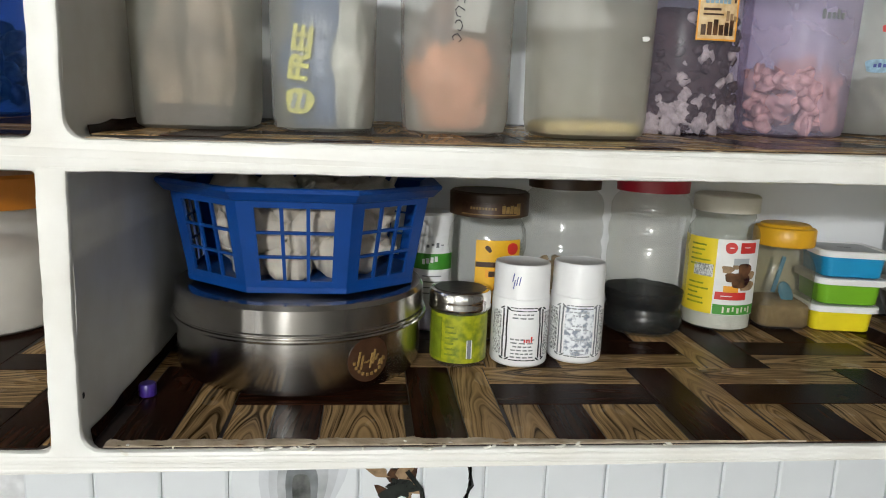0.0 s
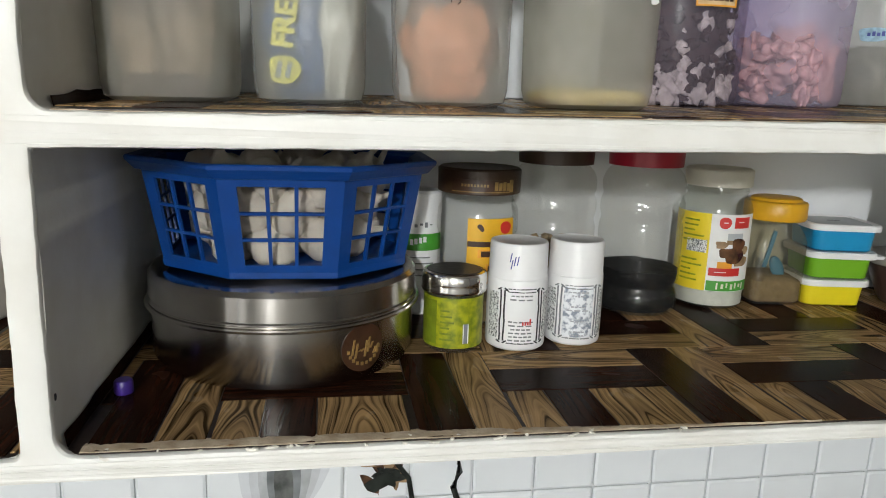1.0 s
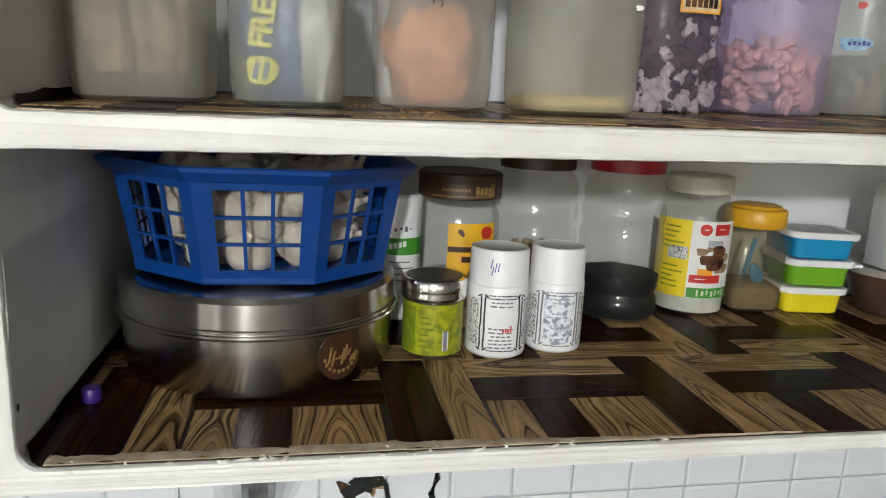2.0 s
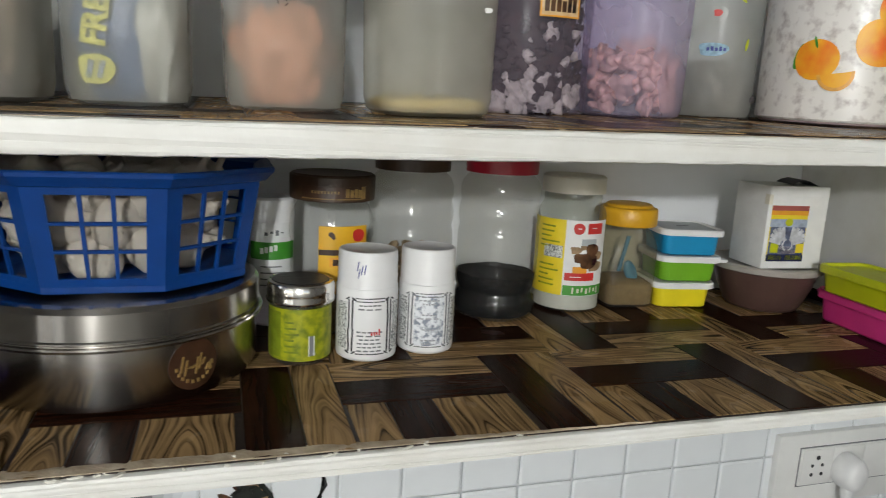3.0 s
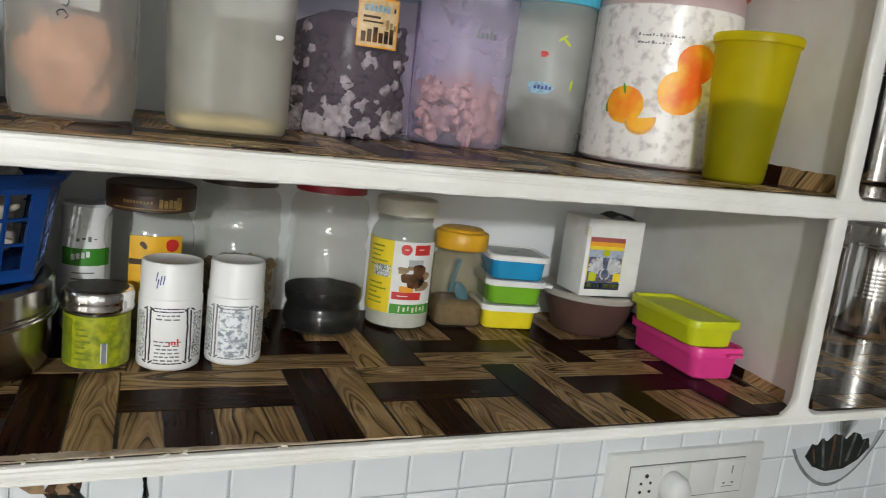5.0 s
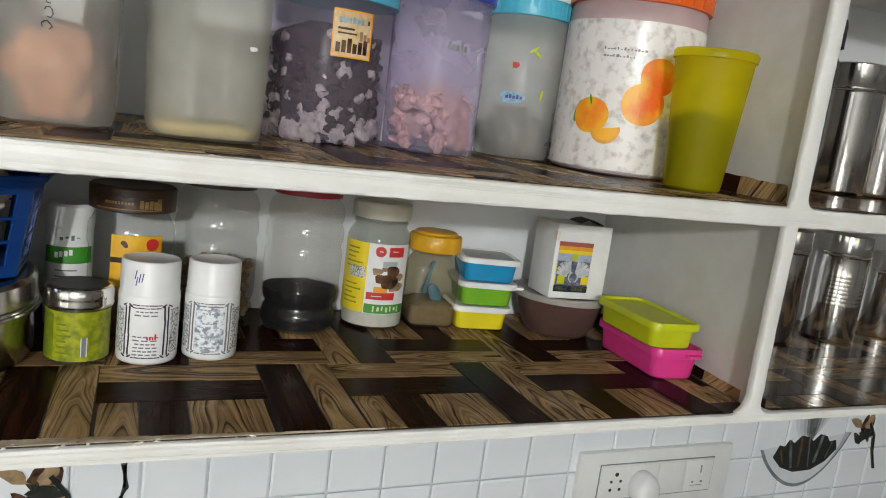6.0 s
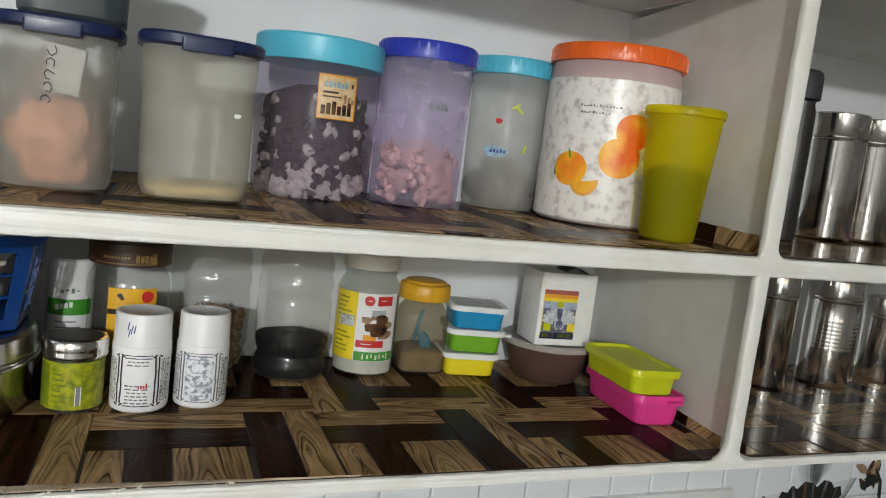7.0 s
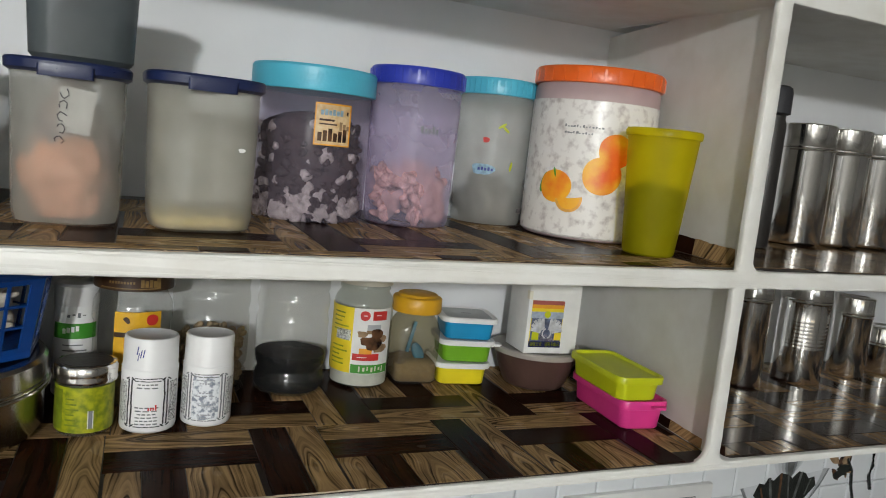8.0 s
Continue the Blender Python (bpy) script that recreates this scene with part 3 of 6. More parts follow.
wall("wall_north", X0, X1, BACK, BACK + 0.15, 1.2, ROOM_H, M_WALL, "white painted wall at the back of the shelves")
bm = bmesh.new()
for p, q, lo, hi in ((WALL_BEHIND - 0.12, FILL_OPENING[0], 0, ROOM_H), (FILL_OPENING[0], FILL_OPENING[1], FILL_OPENING[2], ROOM_H), (FILL_OPENING[1], BACK + 0.15, 0, ROOM_H)):
    box(bm, X0 - 0.12, X0, p, q, lo, hi)
tagged(finish("wall_west", bm, M_PALE, None, "plain pale painted side wall with an unseen opening added for fill light", smooth=False), kind="structure")
wall("wall_east", X1, X1 + 0.12, WALL_BEHIND - 0.12, BACK + 0.15, 0, ROOM_H, M_SIDE, "unseen plain grey side wall, darkened to cut bounced light")
wall("floor", X0, X1, WALL_BEHIND, BACK, -0.1, 0, M_FLOOR, "plain stone kitchen floor")
wall("ceiling", X0, X1, WALL_BEHIND, BACK, ROOM_H, ROOM_H + 0.1, M_ROOM, "unseen plain grey-beige ceiling, darkened to cut bounced light")
bm = bmesh.new()
ya, yb = WALL_BEHIND - 0.12, WALL_BEHIND
b0, b1, d0, d1 = WINDOW
for p, q, lo, hi in ((X0, b0, 0, ROOM_H), (b0, b1, 0, d0), (b0, b1, d1, ROOM_H), (b1, X1, 0, ROOM_H)):
    box(bm, p, q, ya, yb, lo, hi)
tagged(finish("wall_south", bm, M_PALE, None, "plain pale painted wall with a high window opening", smooth=False), kind="structure")

# tiled wall under the shelves, with plain plaster behind the tiles
wall_tiles = wall("wall_tiled", X0, X1, BACK + 0.004, BACK + 0.15, 0, 1.1995, M_GROUT, "pale grouted wall with white glazed tiles")
TILE, TX, TZ = 0.077, 0.298, 1.046


# ---- shelf liner: printed film with planks ----
PER = 0.2021
CELL_FRONT = ((-0.0315, 0, -0.19, 0, "LV"), (0, 0.1325, -0.040, 0, "LH"), (0, 0.1325, -0.084, -0.040, "DH"),
              (0.002, 0.0315, -0.19, -0.084, "LV"), (0.0315, 0.067, -0.19, -0.084, "DV"), (0.067, 0.1275, -0.19, -0.084, "LV"), (0.1325, 0.1705, -0.19, 0, "DV"))
CELL_BACK = ((0.0735, 0.206, 0, 0.038, "LH"), (0.0735, 0.206, 0.038, 0.079, "DH"), (0.0765, 0.134, 0.079, 0.19, "LV"),
             (0.134, 0.171, 0.079, 0.19, "DV"), (0.172, 0.206, 0.079, 0.19, "LV"), (0.206, 0.2375, 0, 0.19, "LV"), (0.2375, 0.2756, 0, 0.19, "DV"))
PLANK_MESH = {}


def plank_mesh(w, l, dark, glossy):
    """A thin plank with its length along y; alike planks share one mesh."""
    key = (round(w, 4), round(l, 4), dark, glossy)
    if key not in PLANK_MESH:
        me = bpy.data.meshes.new("plank")
        bm = bmesh.new()
        w2, l2, c = w / 2 - 0.0005, l / 2 - 0.0005, 0.0003
        loft(bm, [[(sx * (w2 - i), sy * (l2 - i), z) for sx, sy in ((-1, -1), (1, -1), (1, 1), (-1, 1))] for i, z in ((0, 0.0), (0, 0.0003), (c, 0.0006))])
        bm.to_mesh(me), bm.free()
        me.materials.append((M_DARK_G if dark else M_LIGHT_G) if glossy else (M_DARK if dark else M_LIGHT))
        PLANK_MESH[key] = me
    return PLANK_MESH[key]


def liner(x0, x1, y0, y1, zf, slope, rise, u0, seam, corner, label, askew=0.0, lips=(0.011, 0.013)):
    """One printed sheet on a board, with its planks; zf(x) is the board's top."""
    xm = (x0 + x1) / 2
    m = pose(xm, 0, zf(xm) - rise * FRONT + 0.0003, math.degrees(math.atan(rise)), -math.degrees(math.atan(slope)), 0)
    bm = bmesh.new()
    hx = (x1 - x0) / 2
    pts = [(-hx, y1), (-hx, y0 + corner[0])]
    pts += [(-hx + corner[0] * (1 - math.cos(a)), y0 + corner[0] * (1 - math.sin(a))) for a in [math.pi / 2 * k / 6 for k in range(7)]][1:]
    pts += [(hx - corner[1] * (1 - math.sin(a)), y0 + corner[1] * (1 - math.cos(a))) for a in [math.pi / 2 * k / 6 for k in range(7)]]
    pts += [(hx + askew * (y1 - y0), y1)]
    loft(bm, [[(x, y, z) for x, y in pts] for z in (0, 0.0007)])
    sheet = finish("shelf_liner", bm, M_FILM, None, smooth=False)
    sheet.matrix_world = m
    tagged(sheet, label, "shelf liner")
    # the sheet is turned up a little against the partitions
    for s, hgt in zip((-1, 1), lips):
        c = corner[0] if s < 0 else corner[1]
        start, split = y0 + c * 0.9, y0 + (0.09 if s > 0 else 0.0)
        spans = ((start, split, M_LIGHT), (split, y1, M_DARK)) if s > 0 else ((start, y1, M_DARK),)
        wild = 0.1 if s > 0 else 0.25
        for ya, yb, mm in spans:
            bm, loops = bmesh.new(), []
            for i in range(30):
                y = ya + (yb - ya) * i / 29
                g = hgt * (1 + wild * noise.noise((y * 40, s, zf(0))) + 0.4 * wild * noise.noise((y * 150, s, zf(0))))
                k = hx + (askew * (y - y0) if s > 0 else 0)
                loops.append([(s * k, y, 0.0), (s * (k + 0.0012), y, g), (s * (k + 0.002), y, g), (s * (k + 0.0008), y, 0.0)])
            loft(bm, loops)
            part("upturned_edge", bm, mm, sheet)
    k0, k1 = int((x0 - u0) / PER) - 2, int((x1 - u0) / PER) + 2
    for row in (-1, 0, 1):
        for k in range(k0, k1 + 1):
            for cell in (CELL_FRONT, CELL_BACK):
                for a, b, v0, v1, kind in cell:
                    a, b, c, d = u0 + k * PER + a, u0 + k * PER + b, seam + row * 0.38 + v0, seam + row * 0.38 + v1
                    a, b, c, d = max(a, x0 + 0.001), min(b, x1 - 0.001), max(c, y0 + 0.001), min(d, y1 - 0.001)
                    inset = max(corner[0] if a < x0 + corner[0] * 0.6 else 0, corner[1] if b > x1 - corner[1] * 0.6 else 0)
                    c = max(c, y0 + inset * 0.75)
                    if b - a < 0.004 or d - c < 0.004:
                        continue
                    w, l = (b - a, d - c) if kind[1] == "V" else (d - c, b - a)
                    ob = new("plank", plank_mesh(w, l, kind[0] == "D", "glossy" in label))
                    ob.parent = sheet
                    ob.matrix_local = pose((a + b) / 2 - xm, (c + d) / 2, 0.0007, 0, 0, 0 if kind[1] == "V" else 90)
    return sheet


ZL = LOW + 0.0019                 # what stands on the lower liner


def zu(x, y=0.69):
    return up_top(x, y) + 0.0017  # what stands on the middle liner


TILT = -math.degrees(math.atan(0.015))


def on_low(x, y, rz=0.0):
    return pose(x, y, ZL, 0, 0, rz)


def on_mid(x, y, rz=0.0):
    return pose(x, y, zu(x, y), math.degrees(math.atan(RISE)), TILT, 0) @ pose(0, 0, 0, 0, 0, rz)


def facing(x, y):
    """Bearing from a thing towards the middle of the room's front."""
    return math.degrees(math.atan2(0.15 - y, 0.09 - x))


# ---- things on the lower shelf ----
def steel_tin():
    """Round two-part steel spice tin: a low body and a deep slip-on lid."""
    t = thing("steel_tin", on_low(-0.0635, 0.797), "wide round stainless steel tin with a dark oval sticker", "tin")
    R = 0.1075
    part("body", lathe([(0, 0), (R - 0.012, 0), (R - 0.004, 0.0025), (R - 0.001, 0.008), (R - 0.001, 0.046), (0, 0.046)], 96), M_STEEL_OLD, t)
    part("lid", lathe([(R - 0.003, 0.0452), (R + 0.0024, 0.0455), (R + 0.004, 0.0464), (R + 0.0043, 0.0478), (R + 0.0036, 0.049), (R + 0.0015, 0.0496), (R + 0.0012, 0.0502), (R + 0.0022, 0.0512), (R + 0.0022, 0.0522), (R + 0.001, 0.0532), (R + 0.0008, 0.071), (R - 0.002, 0.0745), (R - 0.008, 0.0755), (R - 0.013, 0.0738), (0, 0.0736)], 96), M_STEEL_OLD, t, "polished steel lid with a rolled rim")
    bm = wrap_blob(bmesh.new(), R - 0.0008, -55.5, 0, 0.0275, 0.019, 0.0185, 0.0004, 30)
    s = part("sticker", bm, M_SEAL, t, "dark brown oval sticker")
    bm = bmesh.new()
    for i in range(9):
        q = -0.0115 + i * 0.0028
        wrap(bm, R, -55.5, q, q + 0.0015, 0.0235 - 0.003 * math.sin(i * 1.9), 0.0285 + 0.0045 * math.cos(i * 1.3) + 0.002, 0.0007, skew=0.02)
    for i in range(10):
        a = math.pi * (1.08 + 0.84 * i / 9)
        wrap(bm, R, -55.5, 0.0145 * math.cos(a) - 0.0008, 0.0145 * math.cos(a) + 0.0012, 0.0285 + 0.0145 * math.sin(a), 0.031 + 0.0145 * math.sin(a), 0.0007)
    part("lettering", bm, M_GOLD, s, "gold bars of lettering")
    return t


def garlic_mesh(rng):
    bm, loops = bmesh.new(), []
    prof = ((0.12, -0.74), (0.5, -0.84), (0.86, -0.62), (1.0, -0.2), (0.97, 0.2), (0.78, 0.58), (0.46, 0.88), (0.24, 1.12), (0.15, 1.5), (0.13, 1.95), (0.09, 2.2))
    ph, lean, n = rng.random() * 6, rng.uniform(-0.3, 0.3), 48
    for r, z in prof:
        lp = []
        for i in range(n):
            a = 2 * math.pi * i / n
            q = r * (1 + min(1, r * 1.3) * (0.1 * abs(math.cos(3.5 * a + ph)) + 0.018 * math.cos(16 * a) + 0.03 * noise.noise((math.cos(a) * 2 + ph, math.sin(a) * 2, z))))
            lp.append((q * math.cos(a) + (lean * (z - 0.9) ** 2 if z > 0.9 else 0), q * math.sin(a), z * 0.84))
        loops.append(lp)
    loft(bm, loops)
    return bm


BASKET = (-0.061, 0.801)
B_BASE, B_TOP, B_H = (0.093, 0.077), (0.106, 0.100), 0.081


def octo(ax, ay, z):
    h = 0.4142
    return [(ax, -ay * h, z), (ax, ay * h, z), (ax * h, ay, z), (-ax * h, ay, z), (-ax, ay * h, z), (-ax, -ay * h, z), (-ax * h, -ay, z), (ax * h, -ay, z)]


def basket():
    """Eight-sided flared plastic basket with open grids in its sides and a wide rim."""
    zb = ZL + 0.0765
    t = thing("plastic_basket", pose(*BASKET, zb), "blue eight-sided plastic basket with open grid sides on the steel tin", "basket")
    lo, hi = octo(*B_BASE, 0.0), octo(*B_TOP, B_H)
    for f in range(8):
        a, b, c, d = (Vector(v) for v in (lo[f], lo[(f + 1) % 8], hi[(f + 1) % 8], hi[f]))
        nrm = (b - a).cross(d - a).normalized()
        bm = bmesh.new()
        us, vs, holes = [0, 0.15], [0, 0.13], []
        for k in range(3):
            us += [0.15 + 0.7 * k / 3 + (0.016 if k else 0.0), 0.15 + 0.7 * (k + 1) / 3 - (0.016 if k < 2 else 0.0)]
            vs += [0.13 + 0.74 * k / 3 + (0.012 if k else 0.0), 0.13 + 0.74 * (k + 1) / 3 - (0.012 if k < 2 else 0.0)]
        us, vs = sorted(set([round(u, 4) for u in us] + [1])), sorted(set([round(v, 4) for v in vs] + [1]))
        lay = [[[bm.verts.new((a * (1 - u) + b * u) * (1 - v) + (d * (1 - u) + c * u) * v - nrm * o) for v in vs] for u in us] for o in (0.0, 0.0022)]
        solid = {(p, q) for p in range(len(us) - 1) for q in range(len(vs) - 1) if not (p % 2 and q % 2)}
        for p, q in solid:
            for o, w in enumerate(lay):
                bm.faces.new([w[p][q], w[p + 1][q], w[p + 1][q + 1], w[p][q + 1]])
            for dp, dq, e0, e1 in ((-1, 0, (0, 0), (0, 1)), (1, 0, (1, 0), (1, 1)), (0, -1, (0, 0), (1, 0)), (0, 1, (0, 1), (1, 1))):
                if (p + dp, q + dq) not in solid:
                    bm.faces.new([lay[0][p + e0[0]][q + e0[1]], lay[0][p + e1[0]][q + e1[1]], lay[1][p + e1[0]][q + e1[1]], lay[1][p + e0[0]][q + e0[1]]])
        part("side_grid", bm, M_BLUE, t, smooth=False)
    bm = bmesh.new()
    loft(bm, [octo(B_BASE[0] + o, B_BASE[1] + o, z) for o, z in ((-0.006, 0.0), (0.001, 0.001), (0.0015, 0.006), (-0.002, 0.007))])
    part("base", bm, M_BLUE, t, smooth=False)
    bm = bmesh.new()
    rim = [octo(B_TOP[0] + o, B_TOP[1] + o, B_H + z) for o, z in ((0.0, -0.004), (0.002, -0.005), (0.0035, -0.0045), (0.0065, -0.001), (0.0095, 0.002), (0.010, 0.0045), (0.0088, 0.0058), (0.0035, 0.0045), (0.001, 0.0025), (-0.002, 0.001))]
    loft(bm, rim + [rim[0]], cap=(False, False))
    part("rim", bm, M_BLUE, t, "wide flared blue rim", smooth=False)
    # bulbs of garlic that fill it
    rng = random.Random(4)
    meshes = []
    for i in range(4):
        g = finish("garlic_bulb", garlic_mesh(rng), M_GARLIC, None, sharp=80)
        meshes.append(g.data)
        bpy.data.objects.remove(g)
    n = 0
    for layer in range(3):
        z = zb + 0.0225 + layer * 0.0235
        s = 0.80 + 0.055 * layer
        spots = [(0, 0)] if layer == 1 else []
        for ring, count in ((0.45, 5), (0.9, 10)):
            for k in range(count):
                a = 2 * math.pi * (k + 0.5 * (layer % 2) + 0.25 * ring) / count
                spots.append((ring * math.cos(a), ring * math.sin(a)))
        for gx, gy in spots:
            x = BASKET[0] + gx * (0.091 * s - 0.011)
            y = BASKET[1] + gy * (0.085 * s - 0.011)
            sc = rng.uniform(0.0165, 0.0205)
            ob = new("garlic_bulb", meshes[n % 4])
            tip = rng.uniform(-1.2, 1.2), rng.uniform(-1.2, 1.2), rng.uniform(0, 6.28)
            ob.matrix_world = Matrix.LocRotScale((x, y, z + rng.uniform(-0.003, 0.003)), Euler(tip), (sc, sc, sc * 0.9))
            tagged(ob, "papery white whole garlic bulb in the blue basket", "garlic", "garlic bulbs in the basket")
            n += 1


def ornate_label(bm, r, face, w, z0, z1, rng):
    """A dark printed frame: wavy double uprights, a lined head and foot, and scrolls at its corners."""
    h = z1 - z0
    for side in (-1, 1):
        for off, th in ((0.0, 0.0007), (0.0036, 0.00065)):
            lean = 0.0
            for i in range(7):
                nxt = rng.uniform(-0.012, 0.012)
                s = side * (w + off) + lean * r
                wrap(bm, r, face, s - th, s + th, z0 + h * (0.05 + 0.9 * i / 7), z0 + h * (0.05 + 0.9 * (i + 1.04) / 7), 0.0004, skew=nxt)
                lean = min(0.012, max(-0.012, nxt)) if i % 2 else 0.0
        for z in (z0 + 0.0016, z1 - 0.0016):
            wrap_blob(bm, r, face, side * (w - 0.0012), z, 0.0024, 0.0009, 0.0005, 12, wob=0.2, tilt=side * 0.6 * (1 if z > z0 + h / 2 else -1))
            wrap_blob(bm, r, face, side * (w + 0.005), z, 0.0022, 0.0008, 0.0005, 12, wob=0.2, tilt=-side * 0.5 * (1 if z > z0 + h / 2 else -1))
    for z, n in ((z1 - 0.0008, 7), (z1 - 0.0034, 5), (z0 + 0.0008, 8)):
        for i in range(n):
            s = -w * 0.8 + 1.6 * w * i / n
            wrap(bm, r, face, s, s + 1.6 * w / n * rng.uniform(0.7, 1.02), z - 0.0004, z + 0.0003 + 0.0003 * rng.random(), 0.0004, skew=rng.uniform(-0.01, 0.01))


def white_bottle(x, y, r, h, face, seed, second):
    t = thing("white_bottle", on_low(x, y), "white plastic spice bottle with a tall cap and black ornate label" if not second else "white plastic spice bottle with a grey ornate label and plain cap", "bottle", "white spice bottles")
    hb = h * 0.665
    part("body", lathe([(0, 0), (r - 0.003, 0), (r - 0.0008, 0.0015), (r, 0.004), (r, hb - 0.002), (r - 0.001, hb), (0, hb)], 48), M_WHITE, t)
    prof = [(r - 0.0015, hb - 0.0005), (r + 0.0001, hb + 0.0004), (r - 0.0008, hb + 0.0016), (r - 0.0012, h - 0.0022), (r - 0.002, h - 0.0004), (r - 0.0036, h), (r - 0.0052, h - 0.0009), (0, h - 0.0012)]
    cap = part("cap", lathe(prof, 48), M_WHITE, t)
    if not second:
        bm = bmesh.new()
        for k, (s, z) in enumerate(((-0.008, 0.0), (-0.0055, 0.003), (-0.003, 0.0035), (-0.009, 0.006))):
            wrap(bm, r - 0.0012, face - 8, s, s + 0.0009, hb + 0.010 + z, hb + 0.018 + z, 0.0004, r1=r - 0.0014, skew=0.05)
        part("pen_marks", bm, M_BLUEINK, cap, "blue pen strokes")
    rng = random.Random(seed)
    z0, z1 = h * 0.07, h * 0.6
    part("label_ground", wrap(bmesh.new(), r, face, -0.0135, 0.0135, z0 + 0.002, z1 - 0.002, 0.0002), M_MOTTLE if second else M_WHITE, t, "mottled grey drawing printed on the label" if second else "plain white label ground")
    bm = bmesh.new()
    ornate_label(bm, r, face, 0.0155 if not second else 0.016, z0, z1, rng)
    part("label_frame", bm, M_INK if not second else M_GREYINK, t, "dark printed ornamental frame")
    for q in (-1, 1):             # crowded small print on either side of the frame
        part("side_print", wrap(bmesh.new(), r, face, *sorted((q * 0.0215, q * 0.033)), z0 + 0.004, z1 - 0.005, 0.0002), M_SMALLPRINT, t, "crowded dark small print")
    bm = bmesh.new()
    for i in range(13):
        z = z0 + 0.003 + i * (z1 - z0 - 0.007) / 13
        if 5 < i < 11 and not second or second and i in (2, 3, 5, 6, 9, 10):
            continue
        n = rng.randint(3, 5)
        wide = rng.uniform(0.009, 0.0122) if not second else rng.uniform(0.006, 0.0105)
        for k in range(n):
            s = -wide + 2 * wide * k / n
            wrap(bm, r, face, s, s + wide * 1.5 / n, z, z + 0.001 + 0.0004 * rng.random(), 0.0004)
    part("label_type", bm, M_GREYINK if not second else M_TYPE, t, "rows of tiny grey type as bars")
    if not second:
        bm = bmesh.new()
        for k in range(4):
            wrap(bm, r, face, 0.0005 + k * 0.0022, 0.0019 + k * 0.0022, z0 + 0.0175, z0 + 0.0205 + 0.0025 * (k == 3), 0.0004)
        part("label_mark", bm, M_RED, t, "small red printed mark")
    return t


def green_jar():
    f = facing(0.0785, 0.787)
    t = thing("glass_jar", on_low(0.0785, 0.787), "small jar with a lime green label and a steel lid", "jar")
    r = 0.0255
    part("body", lathe([(0, 0), (r - 0.004, 0), (r - 0.001, 0.002), (r - 0.0003, 0.005), (r - 0.0003, 0.05), (r - 0.003, 0.0535), (0, 0.0535)], 48), M_GLASS, t)
    lab = part("label", lathe([(r, 0.005), (r + 0.0003, 0.0052), (r + 0.0003, 0.0485), (r, 0.0488)], 48, caps=(False, False)), M_LIME, t, "lime green paper label")
    bm = bmesh.new()
    wrap(bm, r, f, 0.0035, 0.0085, 0.0095, 0.0265, 0.0007)
    part("barcode", bm, M_GREYINK, lab, "grey barcode panel")
    bm = bmesh.new()
    for s in (0.0035, 0.0078):
        wrap(bm, r, f, s, s + 0.0007, 0.0095, 0.0265, 0.001)
    part("barcode_edge", bm, M_CARD, lab, "white edge")
    bm = bmesh.new()
    wrap(bm, r, f - 62, -0.012, 0.008, 0.008, 0.046, 0.0007)
    part("label_panel", bm, M_OLIVE, lab, "darker olive printed panel")
    bm = bmesh.new()
    for i in range(6):
        wrap(bm, r, f, -0.016, -0.004 - 0.002 * (i % 3), 0.012 + i * 0.005, 0.0135 + i * 0.005, 0.0007)
    part("label_type", bm, M_OLIVE, lab, "small print as olive bars")
    part("lid", lathe([(r + 0.0005, 0.051), (r + 0.0024, 0.0516), (r + 0.003, 0.054), (r + 0.0022, 0.0565), (r + 0.0026, 0.059), (r + 0.0026, 0.0655), (r + 0.001, 0.068), (r - 0.002, 0.0686), (r - 0.0035, 0.0678), (0, 0.0676)], 56), M_STEEL, t, "shiny steel screw lid")
    # dark disc paints in the shelf underside mirrored by the shiny lid
    part("lid_top", lathe([(r - 0.0015, 0.0684), (r - 0.0025, 0.0692), (0, 0.0692)], 48), M_GREY_STEEL, t, "lid top darkened for the shelf underside it reflects")


